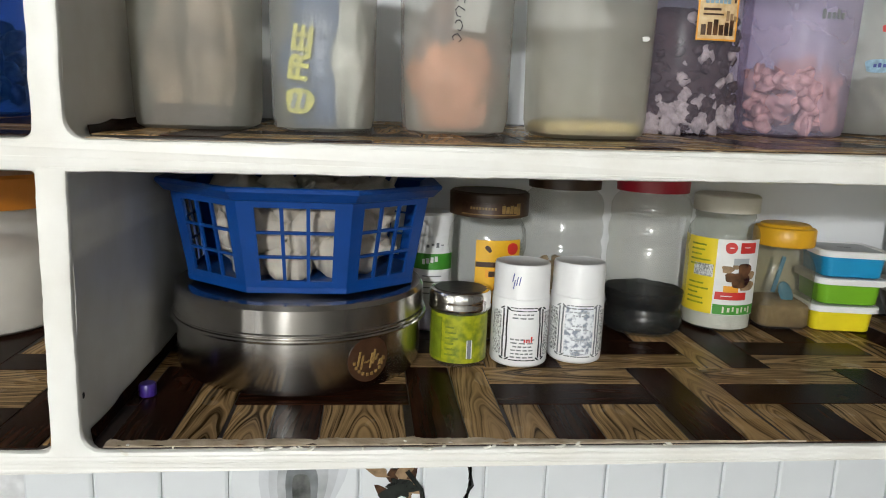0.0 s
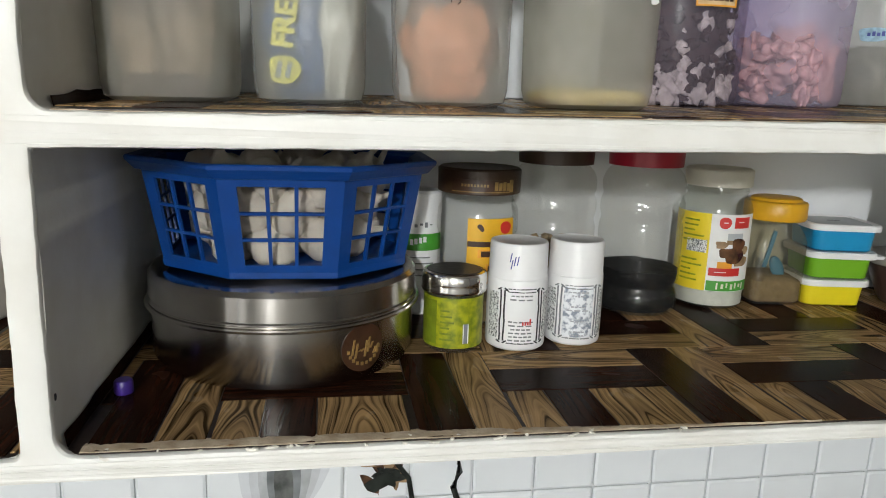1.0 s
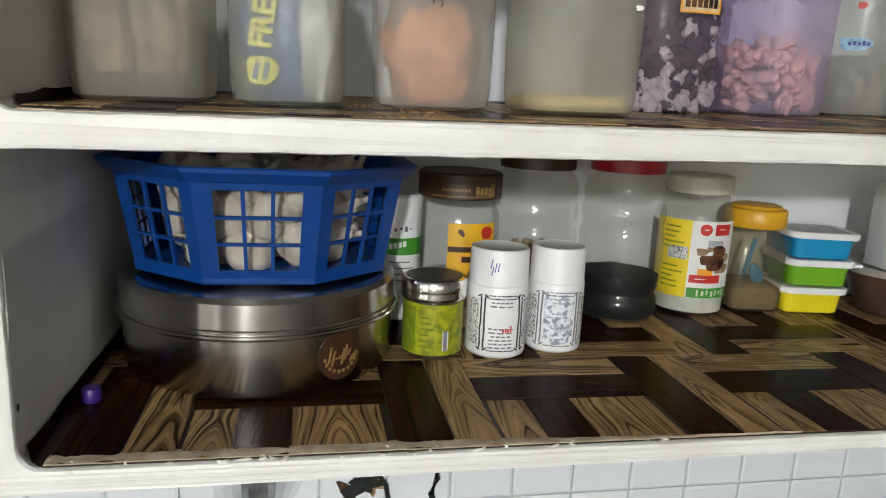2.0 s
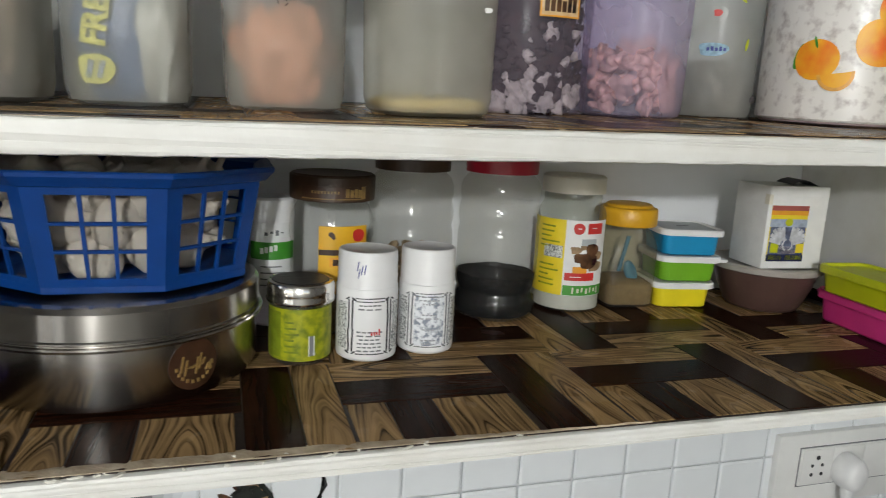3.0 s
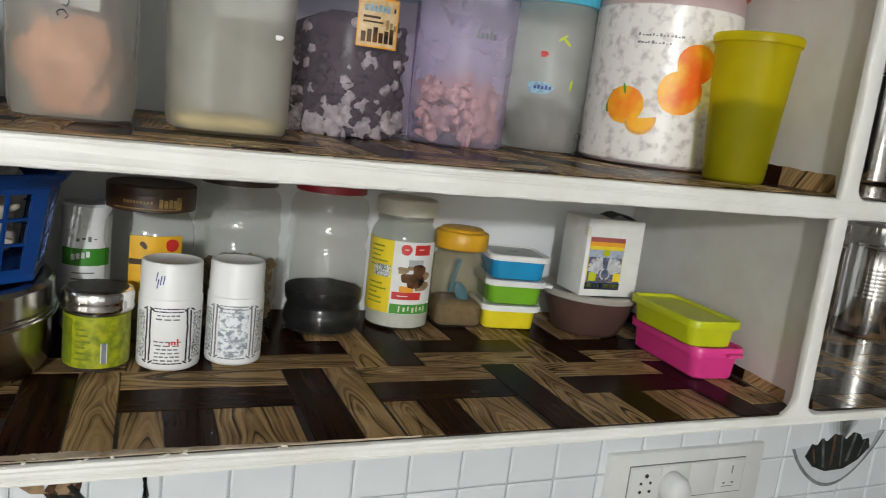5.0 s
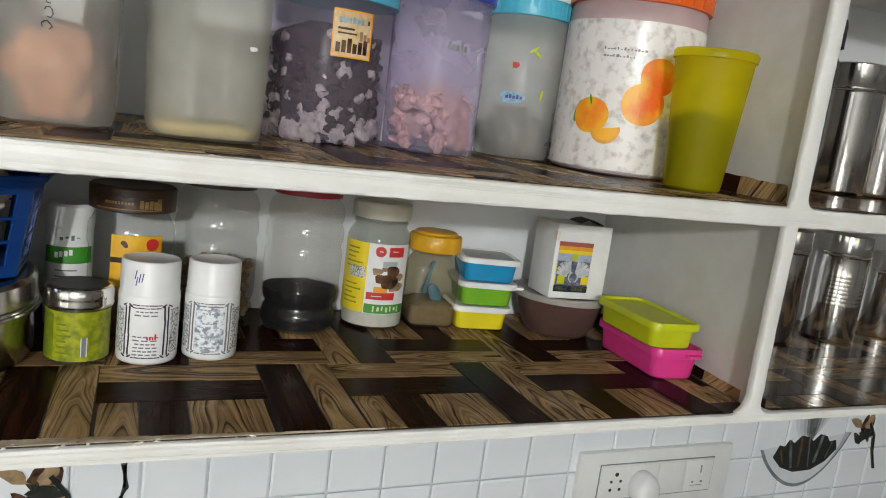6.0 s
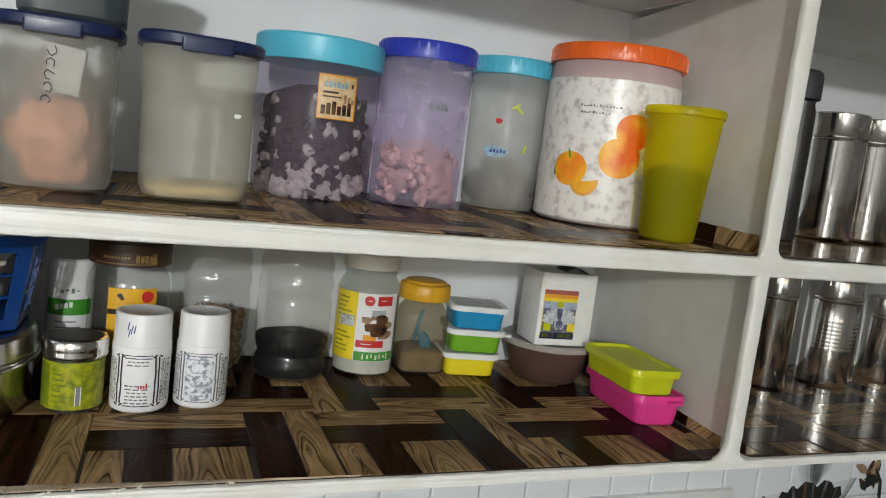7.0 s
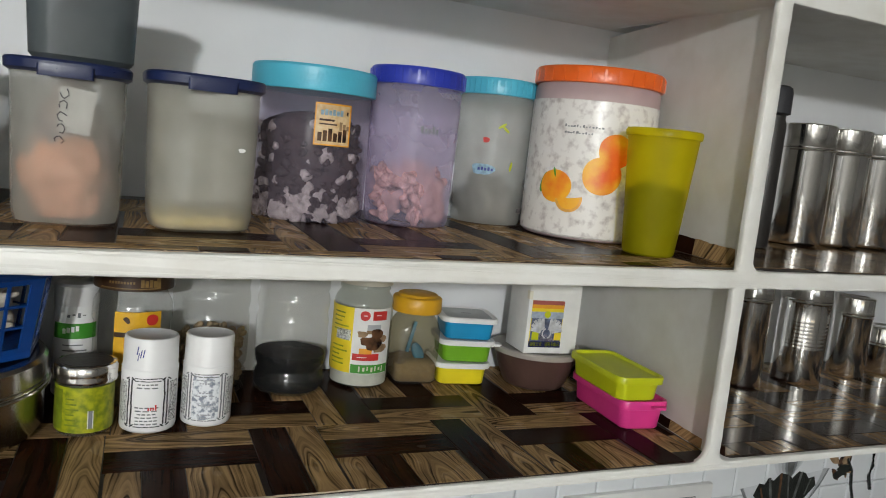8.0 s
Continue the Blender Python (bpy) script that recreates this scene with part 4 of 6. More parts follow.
def honey_jar():
    x, y, r = 0.117, 0.880, 0.041
    f = facing(x, y)
    t = thing("plastic_jar", on_low(x, y), "clear plastic jar with a brown lid and a yellow label", "jar")
    part("body", vessel([(r - 0.005, 0), (r - 0.001, 0.003), (r, 0.008), (r, 0.028), (r - 0.0022, 0.033), (r - 0.0022, 0.085), (r, 0.09), (r - 0.001, 0.108), (r - 0.006, 0.118), (r - 0.008, 0.122), (r - 0.008, 0.132)], 0, 12), M_CLEAR, t)
    lid = part("lid", lathe([(r - 0.003, 0.124), (r - 0.0008, 0.125), (r - 0.0005, 0.1465), (r - 0.003, 0.1485), (r - 0.006, 0.1475), (0, 0.147)], 56), M_BROWNLID, t, "dark brown screw lid")
    bm = wrap(bmesh.new(), r - 0.0007, f, -0.034, 0.034, 0.1275, 0.139, 0.0004)
    band = part("lid_band", bm, M_SEAL, lid, "dark printed band")
    bm = bmesh.new()
    for i in range(4):
        wrap(bm, r - 0.0004, f, 0.0075 + i * 0.0044, 0.0108 + i * 0.0044, 0.1292, 0.1372 - 0.001 * (i % 2), 0.0005)
    for i in range(9):
        wrap(bm, r - 0.0004, f, -0.024 + i * 0.003, -0.0222 + i * 0.003, 0.1325, 0.135, 0.0005)
    part("band_type", bm, M_GOLD, band, "gold bars of lettering")
    part("band_block", wrap(bmesh.new(), r - 0.0004, f, 0.024, 0.0285, 0.1275, 0.139, 0.0006), M_GOLD, band, "gold printed block")
    part("band_edge", wrap(bmesh.new(), r - 0.0004, f, -0.034, 0.024, 0.1272, 0.1282, 0.0006), M_GOLD, band, "gold printed edge")
    bm = wrap(bmesh.new(), r - 0.0012, f, -0.016, 0.031, 0.040, 0.103, 0.0012)
    lab = part("label", bm, M_HONEYLAB, t, "yellow and orange paper label")
    bm = wrap_blob(bmesh.new(), r + 0.0002, f, 0.0215, 0.0945, 0.0062, 0.0062, 0.0006, 18, wob=0.05)
    part("seal", bm, M_RED, lab, "round red printed seal")
    bm = bmesh.new()
    for z0, z1, s0, s1 in ((0.066, 0.074, -0.006, 0.014), (0.05, 0.06, 0.002, 0.029), (0.041, 0.046, -0.004, 0.02)):
        wrap(bm, r + 0.0001, f, s0, s1, z0, z1, 0.0006)
    part("label_block", bm, M_ORANGE_L, lab, "orange printed blocks")
    bm = bmesh.new()
    for s0, s1, z0, z1 in ((-0.003, 0.012, 0.067, 0.0725), (0.004, 0.010, 0.0515, 0.0585), (0.013, 0.019, 0.0515, 0.0585)):
        wrap(bm, r + 0.0002, f, s0, s1, z0, z1, 0.0009)
    part("label_type", bm, M_SEAL, lab, "dark bars of lettering")
    part("label_mark", wrap_blob(bmesh.new(), r + 0.0002, f, -0.004, 0.0945, 0.0022, 0.0048, 0.0009, 12, wob=0.2, tilt=0.7), M_SEAL, lab, "small dark printed mark")
    part("label_stripe", wrap(bmesh.new(), r + 0.0002, f, -0.016, 0.031, 0.0765, 0.0815, 0.0007), M_SEAL, lab, "dark printed stripe")
    filling("honey_residue", x, y, r - 0.004, 0.0025, 0.022, M_POWDER, "brown paste at the base of the jar", seg=12)


def filling(name, x, y, r, z0, z1, material, label, seg=32, mid=False, wave=0.002, kind="", r1=None, prof=None):
    """Loose contents of a vessel with an uneven top."""
    bm = bmesh.new()
    prof = prof or [(r, z0), (r if r1 is None else r1, z1)]
    loops = [[(q * math.cos(2 * math.pi * i / seg), q * math.sin(2 * math.pi * i / seg), z + (wave * noise.noise((i * 0.7, z * 90, q * 50)) if z > z0 + 0.001 else 0)) for i in range(seg)]
             for q, z in prof + [(prof[-1][0] * 0.6, prof[-1][1] + wave), (0.0006, prof[-1][1] + wave * 1.5)]]
    loft(bm, loops)
    ob = finish(name, bm, material, None, label, sharp=70)
    ob.matrix_world = on_mid(x, y) if mid else on_low(x, y)
    return tagged(ob, category="food", kind=kind)


def sweet_jar(x, y, r, lid_mat, label, lid_label):
    """Tall clear jar with two soft waists and a flat screw lid."""
    t = thing("plastic_jar", on_low(x, y), label, "jar", "tall clear storage jars")
    p = [(r - 0.006, 0), (r - 0.0015, 0.0025), (r, 0.008), (r + 0.0002, 0.018), (r - 0.0008, 0.022), (r - 0.0035, 0.0268), (r - 0.0035, 0.029), (r - 0.0008, 0.034), (r, 0.041), (r, 0.088), (r - 0.0012, 0.093), (r - 0.0024, 0.0965), (r - 0.0012, 0.1), (r, 0.105), (r, 0.112), (r - 0.0012, 0.118), (r - 0.003, 0.122), (r - 0.0012, 0.126),
         (r - 0.001, 0.136), (r - 0.004, 0.144), (r - 0.009, 0.149), (r - 0.0095, 0.158)]
    part("body", vessel(p, 0, 48), M_CLEAR, t)
    part("lid", lathe([(r - 0.008, 0.151), (r - 0.0055, 0.1515), (r - 0.005, 0.166), (r - 0.0075, 0.1685), (0, 0.1685)], 60), lid_mat, t, lid_label)
    return t


def label_bottle():
    x, y, r = 0.390, 0.915, 0.0380
    f = facing(x, y) - 4
    t = thing("glass_bottle", on_low(x, y), "glass jar with a white lid and yellow printed label", "bottle")
    part("body", vessel([(r - 0.005, 0), (r - 0.001, 0.003), (r, 0.008), (r, 0.106), (r - 0.002, 0.113), (r - 0.0055, 0.118), (r - 0.0075, 0.1215), (r - 0.0055, 0.1245), (r - 0.0065, 0.128), (r - 0.0065, 0.134)], 0, 48), M_GLASS, t)
    part("cap", lathe([(r - 0.005, 0.13), (r - 0.0032, 0.1305), (r - 0.003, 0.147), (r - 0.0055, 0.149), (0, 0.149)], 56), M_CREAM, t, "cream white screw cap")
    bm = wrap(bmesh.new(), r, f, -0.060, -0.006, 0.020, 0.103, 0.0004)
    lab = part("label", bm, M_YELLOW, t, "yellow half of the paper label")
    bm = wrap(bmesh.new(), r, f, -0.006, 0.048, 0.020, 0.103, 0.0004)
    lab2 = part("label", bm, M_CARD, t, "white half of the paper label")
    rng = random.Random(9)
    for rows in ((0.094, 0.0885, 0.083, 0.0775, 0.072), (0.0515, 0.046, 0.0405, 0.035, 0.0295)):
        bm = bmesh.new()
        for z in rows:
            wrap(bm, r, f, -0.036, -0.036 + rng.uniform(0.012, 0.026), z, z + 0.0018, 0.0007)
        part("label_type", bm, M_LIME, lab, "small print as olive bars")
    bm = wrap(bmesh.new(), r, f, -0.03, -0.008, 0.061, 0.0745, 0.0007)
    part("price_sticker", bm, M_SMALLPRINT, lab, "white price sticker with grey print")
    part("label_block", wrap_blob(bmesh.new(), r, f, 0.008, 0.094, 0.0062, 0.0065, 0.0008, 16, wob=0.06), M_RED, lab2, "round red printed patch")
    part("label_block", wrap(bmesh.new(), r, f, 0.018, 0.038, 0.0885, 0.1, 0.0008, skew=0.004), M_RED, lab2, "red printed patch")
    part("label_block", wrap(bmesh.new(), r, f, -0.004, 0.030, 0.037, 0.0455, 0.0008, skew=0.004), M_RED, lab2, "red printed strip")
    part("label_block", wrap(bmesh.new(), r, f, 0.012, 0.030, 0.074, 0.083, 0.0007), M_CARDGREY, lab2, "grey printed picture")
    part("label_block", wrap(bmesh.new(), r, f, 0.004, 0.020, 0.0455, 0.0525, 0.0007), M_ORANGE_L, lab2, "orange printed strip")
    bm = bmesh.new()
    for s, z, a, b in ((0.021, 0.059, 0.011, 0.010), (0.011, 0.062, 0.007, 0.006), (0.025, 0.071, 0.008, 0.008)):
        wrap_blob(bm, r, f, s, z, a, b, 0.0014, 14, wob=0.15)
    part("label_picture", bm, M_PRINT_BR, lab2, "brown printed picture of food")
    bm = bmesh.new()
    for s, z, a, b in ((0.03, 0.053, 0.010, 0.007), (0.006, 0.0705, 0.006, 0.005), (0.034, 0.0645, 0.006, 0.006), (0.015, 0.0735, 0.004, 0.003)):
        wrap_blob(bm, r, f, s, z, a, b, 0.001, 14, wob=0.25)
    part("label_picture", bm, M_PRINT_TAN, lab2, "tan printed picture of food")
    for s0, s1, z0, z1 in ((0.0065, 0.0105, 0.0938, 0.0948), (0.0225, 0.029, 0.0945, 0.0955), (0.002, 0.014, 0.0408, 0.0416)):
        part("label_word", wrap(bmesh.new(), r, f, s0, s1, z0, z1, 0.0011), M_CARD, lab2, "pale bar of lettering")
    bm = bmesh.new()
    wrap(bm, r, f, -0.005, 0.047, 0.0205, 0.0315, 0.0006)
    part("label_band", bm, M_GREEN, lab2, "green printed band")
    bm = bmesh.new()
    for i in range(7):
        wrap(bm, r, f, 0.005 + i * 0.0052, 0.0068 + i * 0.0052 + 0.0008 * (i % 2), 0.0225 + 0.001 * (i % 3), 0.0295 - 0.0012 * (i % 2), 0.0009, skew=0.002)
    part("label_leaves", bm, M_CREAM, lab2, "pale ticks on the green band")
    filling("white_granules", x, y, r - 0.002, 0.0035, 0.0195, M_WPOWDER, "white granules at the bottom of the jar", r1=r - 0.0018)


def square_jar():
    x, y = 0.466, 0.9215
    t = thing("spice_jar", on_low(x, y, -6), "square clear jar with an amber screw lid and brown powder", "jar")
    w = 0.060
    part("body", rr_vessel([(w - 0.006, w - 0.006, 0.010, 0), (w, w, 0.012, 0.004), (w, w, 0.012, 0.070), (w - 0.004, w - 0.004, 0.016, 0.080), (w - 0.012, w - 0.012, 0.024, 0.090), (w - 0.013, w - 0.013, 0.024, 0.099)], 0), M_GLASS_DUSTY, t)
    part("lid", lathe([(0.0265, 0.0925), (0.0322, 0.093), (0.0332, 0.0955), (0.033, 0.111), (0.0318, 0.1128), (0.029, 0.1136), (0.0275, 0.1138), (0.026, 0.1165), (0.0235, 0.1175), (0, 0.1176)], 56), M_YELLOWLID, t, "amber yellow screw lid")
    bm = rr_loft([(w - 0.008, w - 0.008, 0.009, 0.002), (w - 0.0032, w - 0.0032, 0.0105, 0.0045), (w - 0.0032, w - 0.0032, 0.0105, 0.026), (w - 0.02, w - 0.02, 0.010, 0.031)], 5)
    p = finish("brown_powder", bm, M_POWDER, None, "fine brown spice powder in the square jar", sharp=60)
    p.matrix_world = on_low(x, y, -6)
    tagged(p, category="spice")
    s = thing("spoon", on_low(x - 0.002, y - 0.012, -6), "small pale blue plastic spoon standing in the powder", "spoon")
    bm = bmesh.new()
    box(bm, -0.0022, 0.0022, -0.001, 0.001, 0.036, 0.078, Matrix.Translation((-0.018, 0, 0.004)) @ pose(0, 0, 0, 0, 12, 0))
    part("handle", bm, M_BLUESPOON, s, smooth=False)
    bm = lump(bmesh.new(), (0.0045, 0, 0.0385), 0.0075, 0.003, 0.015, (0, -0.45, 0), 12, 8, 0.05)
    part("bowl", bm, M_BLUESPOON, s)


def lunch_box(z, material, dx, rz, word, n):
    """A small square box with a snap-on lid."""
    t = thing("lunch_box", pose(0.5335 + dx, 0.9175, ZL + z, 0, 0, rz), f"small square {word} plastic box with a white snap lid", "box", "stacked lunch boxes")
    part("body", rr_vessel([(0.060, 0.060, 0.009, 0), (0.064, 0.064, 0.010, 0.0015), (0.068, 0.068, 0.011, 0.0225), (0.071, 0.071, 0.012, 0.0225), (0.071, 0.071, 0.012, 0.024)], 0.0013), material, t)
    lid = part("lid", rr_loft([(0.0745, 0.0745, 0.013, 0.0232), (0.0775, 0.0775, 0.014, 0.0236), (0.078, 0.078, 0.014, 0.029), (0.0755, 0.0755, 0.013, 0.0305), (0.070, 0.070, 0.011, 0.0305), (0.068, 0.068, 0.010, 0.0292)], 6), M_WHITE, t, "white lid with a raised rim")
    if n == 1:
        bm = rr_loft([(0.012, 0.014, 0.003, 0.0235), (0.012, 0.014, 0.003, 0.0265)], 4)
        bmesh.ops.translate(bm, verts=bm.verts, vec=(0.0415, -0.025, 0))
        part("tab", bm, M_WHITE, lid)
    if n == 2:
        bm = rr_loft([(0.062, 0.062, 0.009, 0.0288), (0.062, 0.062, 0.009, 0.0297)], 6)
        ins = part("lid_inset", bm, M_CARDGREY, lid, "grey translucent panel")
        bm = bmesh.new()
        for i in range(5):
            box(bm, -0.007 + i * 0.003, -0.005 + i * 0.003, -0.0015, 0.0015 + 0.0006 * (i % 2), 0.0297, 0.03)
        part("embossed_bars", bm, M_GREYINK, ins, smooth=False)


def carton_and_bowl():
    x, y = 0.637, 0.886
    b = thing("lidded_bowl", on_low(x, y), "brown plastic bowl with a grey lid", "bowl")
    part("body", vessel([(0.036, 0), (0.040, 0.0015), (0.0435, 0.006), (0.0535, 0.030), (0.058, 0.046), (0.0605, 0.0475), (0.0605, 0.051)], 0.0014, 64), M_BOWL, b)
    part("lid", lathe([(0.0585, 0.0475), (0.063, 0.0478), (0.0635, 0.0535), (0.0615, 0.0555), (0.057, 0.0555), (0.055, 0.0545), (0, 0.0545)], 64), M_BOWLLID, b, "warm grey snap lid")
    z = ZL + 0.0557
    c = thing("carton", pose(0.6305, 0.868, z, 0, 0, -4), "white card carton with a colourful label on a lidded bowl", "box")
    w, d, h = 0.0765, 0.058, 0.0925
    part("body", bevel_box(-w / 2, w / 2, -d / 2, d / 2, 0, h, 0.0007), M_CARD, c)
    bm = bmesh.new()
    box(bm, -w / 2 + 0.001, w / 2 - 0.001, -d / 2 - 0.0008, -d / 2 + 0.003, h - 0.0105, h + 0.0006)
    part("flap", bm, M_CARD, c, smooth=False)
    bm = bmesh.new()
    box(bm, -w / 2 - 0.0006, -w / 2 + 0.004, -d / 2 - 0.0009, -d / 2 + 0.006, h - 0.020, h - 0.009)
    part("tape", bm, M_CREAM, c, "strip of yellowed tape", smooth=False)
    f = -d / 2 - 0.0004
    OFF = 0.0115                  # the label sits off the middle
    bm = box(bmesh.new(), -0.0215 - OFF, 0.0255 - OFF, f, -d / 2 + 0.0005, 0.0085, 0.0715)
    lab = part("label", bm, M_YELLOW, c, "printed paper label in many colours", smooth=False)

    def flat(name, rects, material, label):
        q = bmesh.new()
        for x0, x1, z0, z1 in rects:
            box(q, x0 - OFF, x1 - OFF, f - 0.0004, f + 0.0002, z0, z1)
        part(name, q, material, lab, label, smooth=False)
    flat("band", [(-0.0215, 0.0255, 0.066, 0.0715)], M_FADERED, "faded red band")
    flat("band", [(-0.0215, 0.0255, 0.061, 0.066)], M_ORANGE_L, "orange band")
    flat("band", [(-0.0215, 0.0255, 0.0475, 0.0565)], M_SKYPRINT, "pale blue grey band")
    flat("ground", [(-0.0205, 0.0245, 0.0165, 0.0475)], M_DUSKPRINT, "dusky blue printed ground")
    sun = bmesh.new()
    loft(sun, [[(0.002 - OFF + 0.0048 * math.cos(q), yy, 0.053 + 0.0044 * math.sin(q)) for q in [2 * math.pi * i / 16 for i in range(16)]] for yy in (f + 0.0002, f - 0.0006)])
    part("sun_print", sun, M_LIMEBOX, lab, "lime yellow printed disc", smooth=False)
    flat("base_band", [(-0.0215, 0.0255, 0.0085, 0.0165)], M_NAVYLID, "dark band")
    flat("base_type", [(-0.0195 + i * 0.0044, -0.0155 + i * 0.0044, 0.0105, 0.0155) for i in range(10) if i != 4], M_LIMEBOX, "lime bars of lettering")
    flat("mid_type", [(-0.013, 0.016, 0.0172, 0.0215), (-0.009, 0.012, 0.022, 0.026)], M_LILACPRINT, "lilac grey bars")
    for side in (-1, 1):          # two pale wing-like shapes that mirror one another
        q = bmesh.new()
        for i in range(5):
            box(q, -0.0023, 0.0023, f - 0.0005 - 0.0001 * i, f + 0.0002, 0.004, 0.0215 - 0.0012 * abs(i - 2), pose(0.0025 - OFF + side * 0.0042, 0, 0.0285, 0, side * (8 + i * 17), 0))
        for i in range(6):
            a = math.pi * (0.15 + 0.14 * i)
            box(q, -0.0009, 0.0009, f - 0.0005, f + 0.0002, -0.0016, 0.0016, pose(0.0035 - OFF + side * (0.0052 * math.sin(a) + 0.0008), 0, 0.0275 + 0.0062 * math.cos(a), 0, side * math.degrees(a) - 90 * side, 0))
        part("emblem", q, M_PALEPRINT, lab, "pale printed emblem", smooth=False)
    for side, mm in ((-1, M_LIMEBOX), (1, M_YELLOW)):
        q = bmesh.new()
        x0 = 0.0035 - OFF + side * 0.0165
        box(q, x0 - 0.005, x0 + 0.005, f - 0.00045, f + 0.0002, 0.0185, 0.029)
        part("corner_print", q, mm, lab, "bright printed corner", smooth=False)
    # dark folded sheet lying on the carton
    s = bmesh.new()
    loft(s, [[(-0.012 + i * 0.008, yy, 0.0 + 0.0045 * math.sin(i * 0.8) + zz) for yy, zz in ((-0.004, 0), (0.022, 0.001), (0.022, 0.0018), (-0.004, 0.0008))] for i in range(6)])
    o = finish("plastic_strip", s, M_INK, None, "curled black plastic strip on top of the carton", sharp=60)
    o.matrix_world = pose(0.64, 0.855, z + h + 0.0012)
    tagged(o, category="strip")


def tiffin(x, y, z, rz, material, label, tab, l, k):
    """A rounded snack box with a recessed lid and end tabs; l is its length, k scales its height."""
    w = 0.0615
    t = thing("snack_box", pose(x, y, z, 0, 0, rz), label, "box", "stacked long snack boxes")
    part("body", rr_vessel([(w - 0.012, l - 0.012, 0.010, 0), (w - 0.008, l - 0.008, 0.011, 0.002 * k), (w - 0.003, l - 0.003, 0.013, 0.025 * k), (w, l, 0.014, 0.0255 * k), (w, l, 0.014, 0.029 * k)], 0.0014), material, t)
    lid = part("lid", rr_loft([(w + 0.002, l + 0.002, 0.012, 0.0255 * k), (w + 0.004, l + 0.004, 0.012, 0.026 * k), (w + 0.0045, l + 0.0045, 0.012, 0.034 * k), (w + 0.003, l + 0.003, 0.012, 0.0362 * k), (w - 0.003, l - 0.003, 0.010, 0.0362 * k), (w - 0.006, l - 0.006, 0.009, 0.0325 * k)], 7), material, t)
    for s in (-1, 1) if material is M_PINK else ():
        bm = rr_loft([(0.018, 0.012, 0.004, 0.0285), (0.018, 0.012, 0.004, 0.0315)], 4)
        bmesh.ops.translate(bm, verts=bm.verts, vec=(tab * s, s * (l / 2 + 0.004), 0))
        part("tab", bm, material, lid)


def white_green_bottle():
    x, y, r = 0.061, 0.895, 0.0215
    f = facing(x, y)
    t = thing("supplement_bottle", on_low(x, y), "white plastic bottle with a green and white label", "bottle")
    part("body", lathe([(0, 0), (r - 0.003, 0), (r, 0.003), (r, 0.098), (r - 0.003, 0.108), (r - 0.006, 0.112), (r - 0.006, 0.116), (0, 0.116)], 40), M_WHITE, t)
    part("cap", lathe([(r - 0.003, 0.1), (r + 0.0006, 0.1004), (r + 0.0006, 0.121), (r - 0.0015, 0.1235), (r - 0.004, 0.1235), (r - 0.005, 0.1225), (0, 0.1223)], 48), M_WHITE, t, "tall white cap")
    bm = wrap(bmesh.new(), r, f, -0.024, 0.024, 0.0655, 0.082, 0.0005, skew=0.006)
    lab = part("label", bm, M_GREEN, t, "green label band")
    bm = bmesh.new()
    for i in range(4):
        wrap(bm, r, f, -0.012 + i * 0.0042, -0.009 + i * 0.0042, 0.071 + 0.001 * i, 0.0765 + 0.001 * i, 0.0009)
    part("label_type", bm, M_CARD, lab, "white bars of lettering")
    bm = bmesh.new()
    for i in range(4):
        wrap(bm, r, f, -0.012, 0.012 - 0.004 * (i % 2), 0.040 + i * 0.006, 0.0412 + i * 0.006, 0.0005)
    part("small_print", bm, M_GREYINK, t, "grey small print bars")
    bm = bmesh.new()
    for i in range(4):
        wrap(bm, r, f, -0.008 + i * 0.005, -0.0052 + i * 0.005, 0.0885 + 0.002 * (i % 2), 0.0915 + 0.001 * (i % 3), 0.0005)
    part("small_print", bm, M_GREYINK, t, "grey small print bars")


steel_tin()
basket()
green_jar()
white_bottle(0.1355, 0.790, 0.0264, 0.0938, facing(0.1355, 0.790), 1, False)
white_bottle(0.1915, 0.799, 0.0251, 0.0935, facing(0.1915, 0.799), 2, True)
white_green_bottle()
honey_jar()
sweet_jar(0.2015, 0.904, 0.0435, M_BROWNLID, "tall clear plastic jar with a brown lid and peanuts inside", "dark brown flat lid")
sweet_jar(0.2957, 0.8965, 0.0430, M_REDLID, "tall clear plastic jar with a red lid and black seeds", "dark red flat lid")
R = 0.0415
filling("black_seeds", 0.2957, 0.8965, R, 0.003, 0.046, M_SEEDS, "fine black seeds in the clear jar", prof=[(R - 0.004, 0.003), (R, 0.009), (R, 0.018), (R - 0.001, 0.022), (R - 0.0035, 0.0268), (R - 0.0035, 0.029), (R - 0.001, 0.034), (R, 0.041), (R, 0.046)])
bm, rng = bmesh.new(), random.Random(3)
for i in range(230):
    a, q = rng.uniform(0, 6.283), 0.0425 * math.sqrt(rng.uniform(0.45, 1)) - 0.006
    lump(bm, (q * math.cos(a), q * math.sin(a), 0.008 + rng.uniform(0, 0.062)), 0.0045, 0.0045, 0.0075, (rng.uniform(0, 3), rng.uniform(0, 3), 0), 6, 5, 0.2, rng)
o = finish("peanuts", bm, M_PEANUT, None, "shelled pale peanuts in the clear jar", sharp=80)
o.matrix_world = on_low(0.2015, 0.904)
tagged(o, category="food", kind="stuff")
label_bottle()
square_jar()
lunch_box(0.0, M_BOXYELLOW, -0.002, -8, "yellow", 0)
lunch_box(0.0308, M_BOXGREEN, 0.003, -10, "green", 1)
lunch_box(0.0616, M_BOXBLUE, 0.004, -11, "blue", 2)
carton_and_bowl()
tiffin(0.689, 0.765, ZL, -5, M_PINK, "magenta plastic snack box under a lime one", -0.014, 0.128, 1.0)
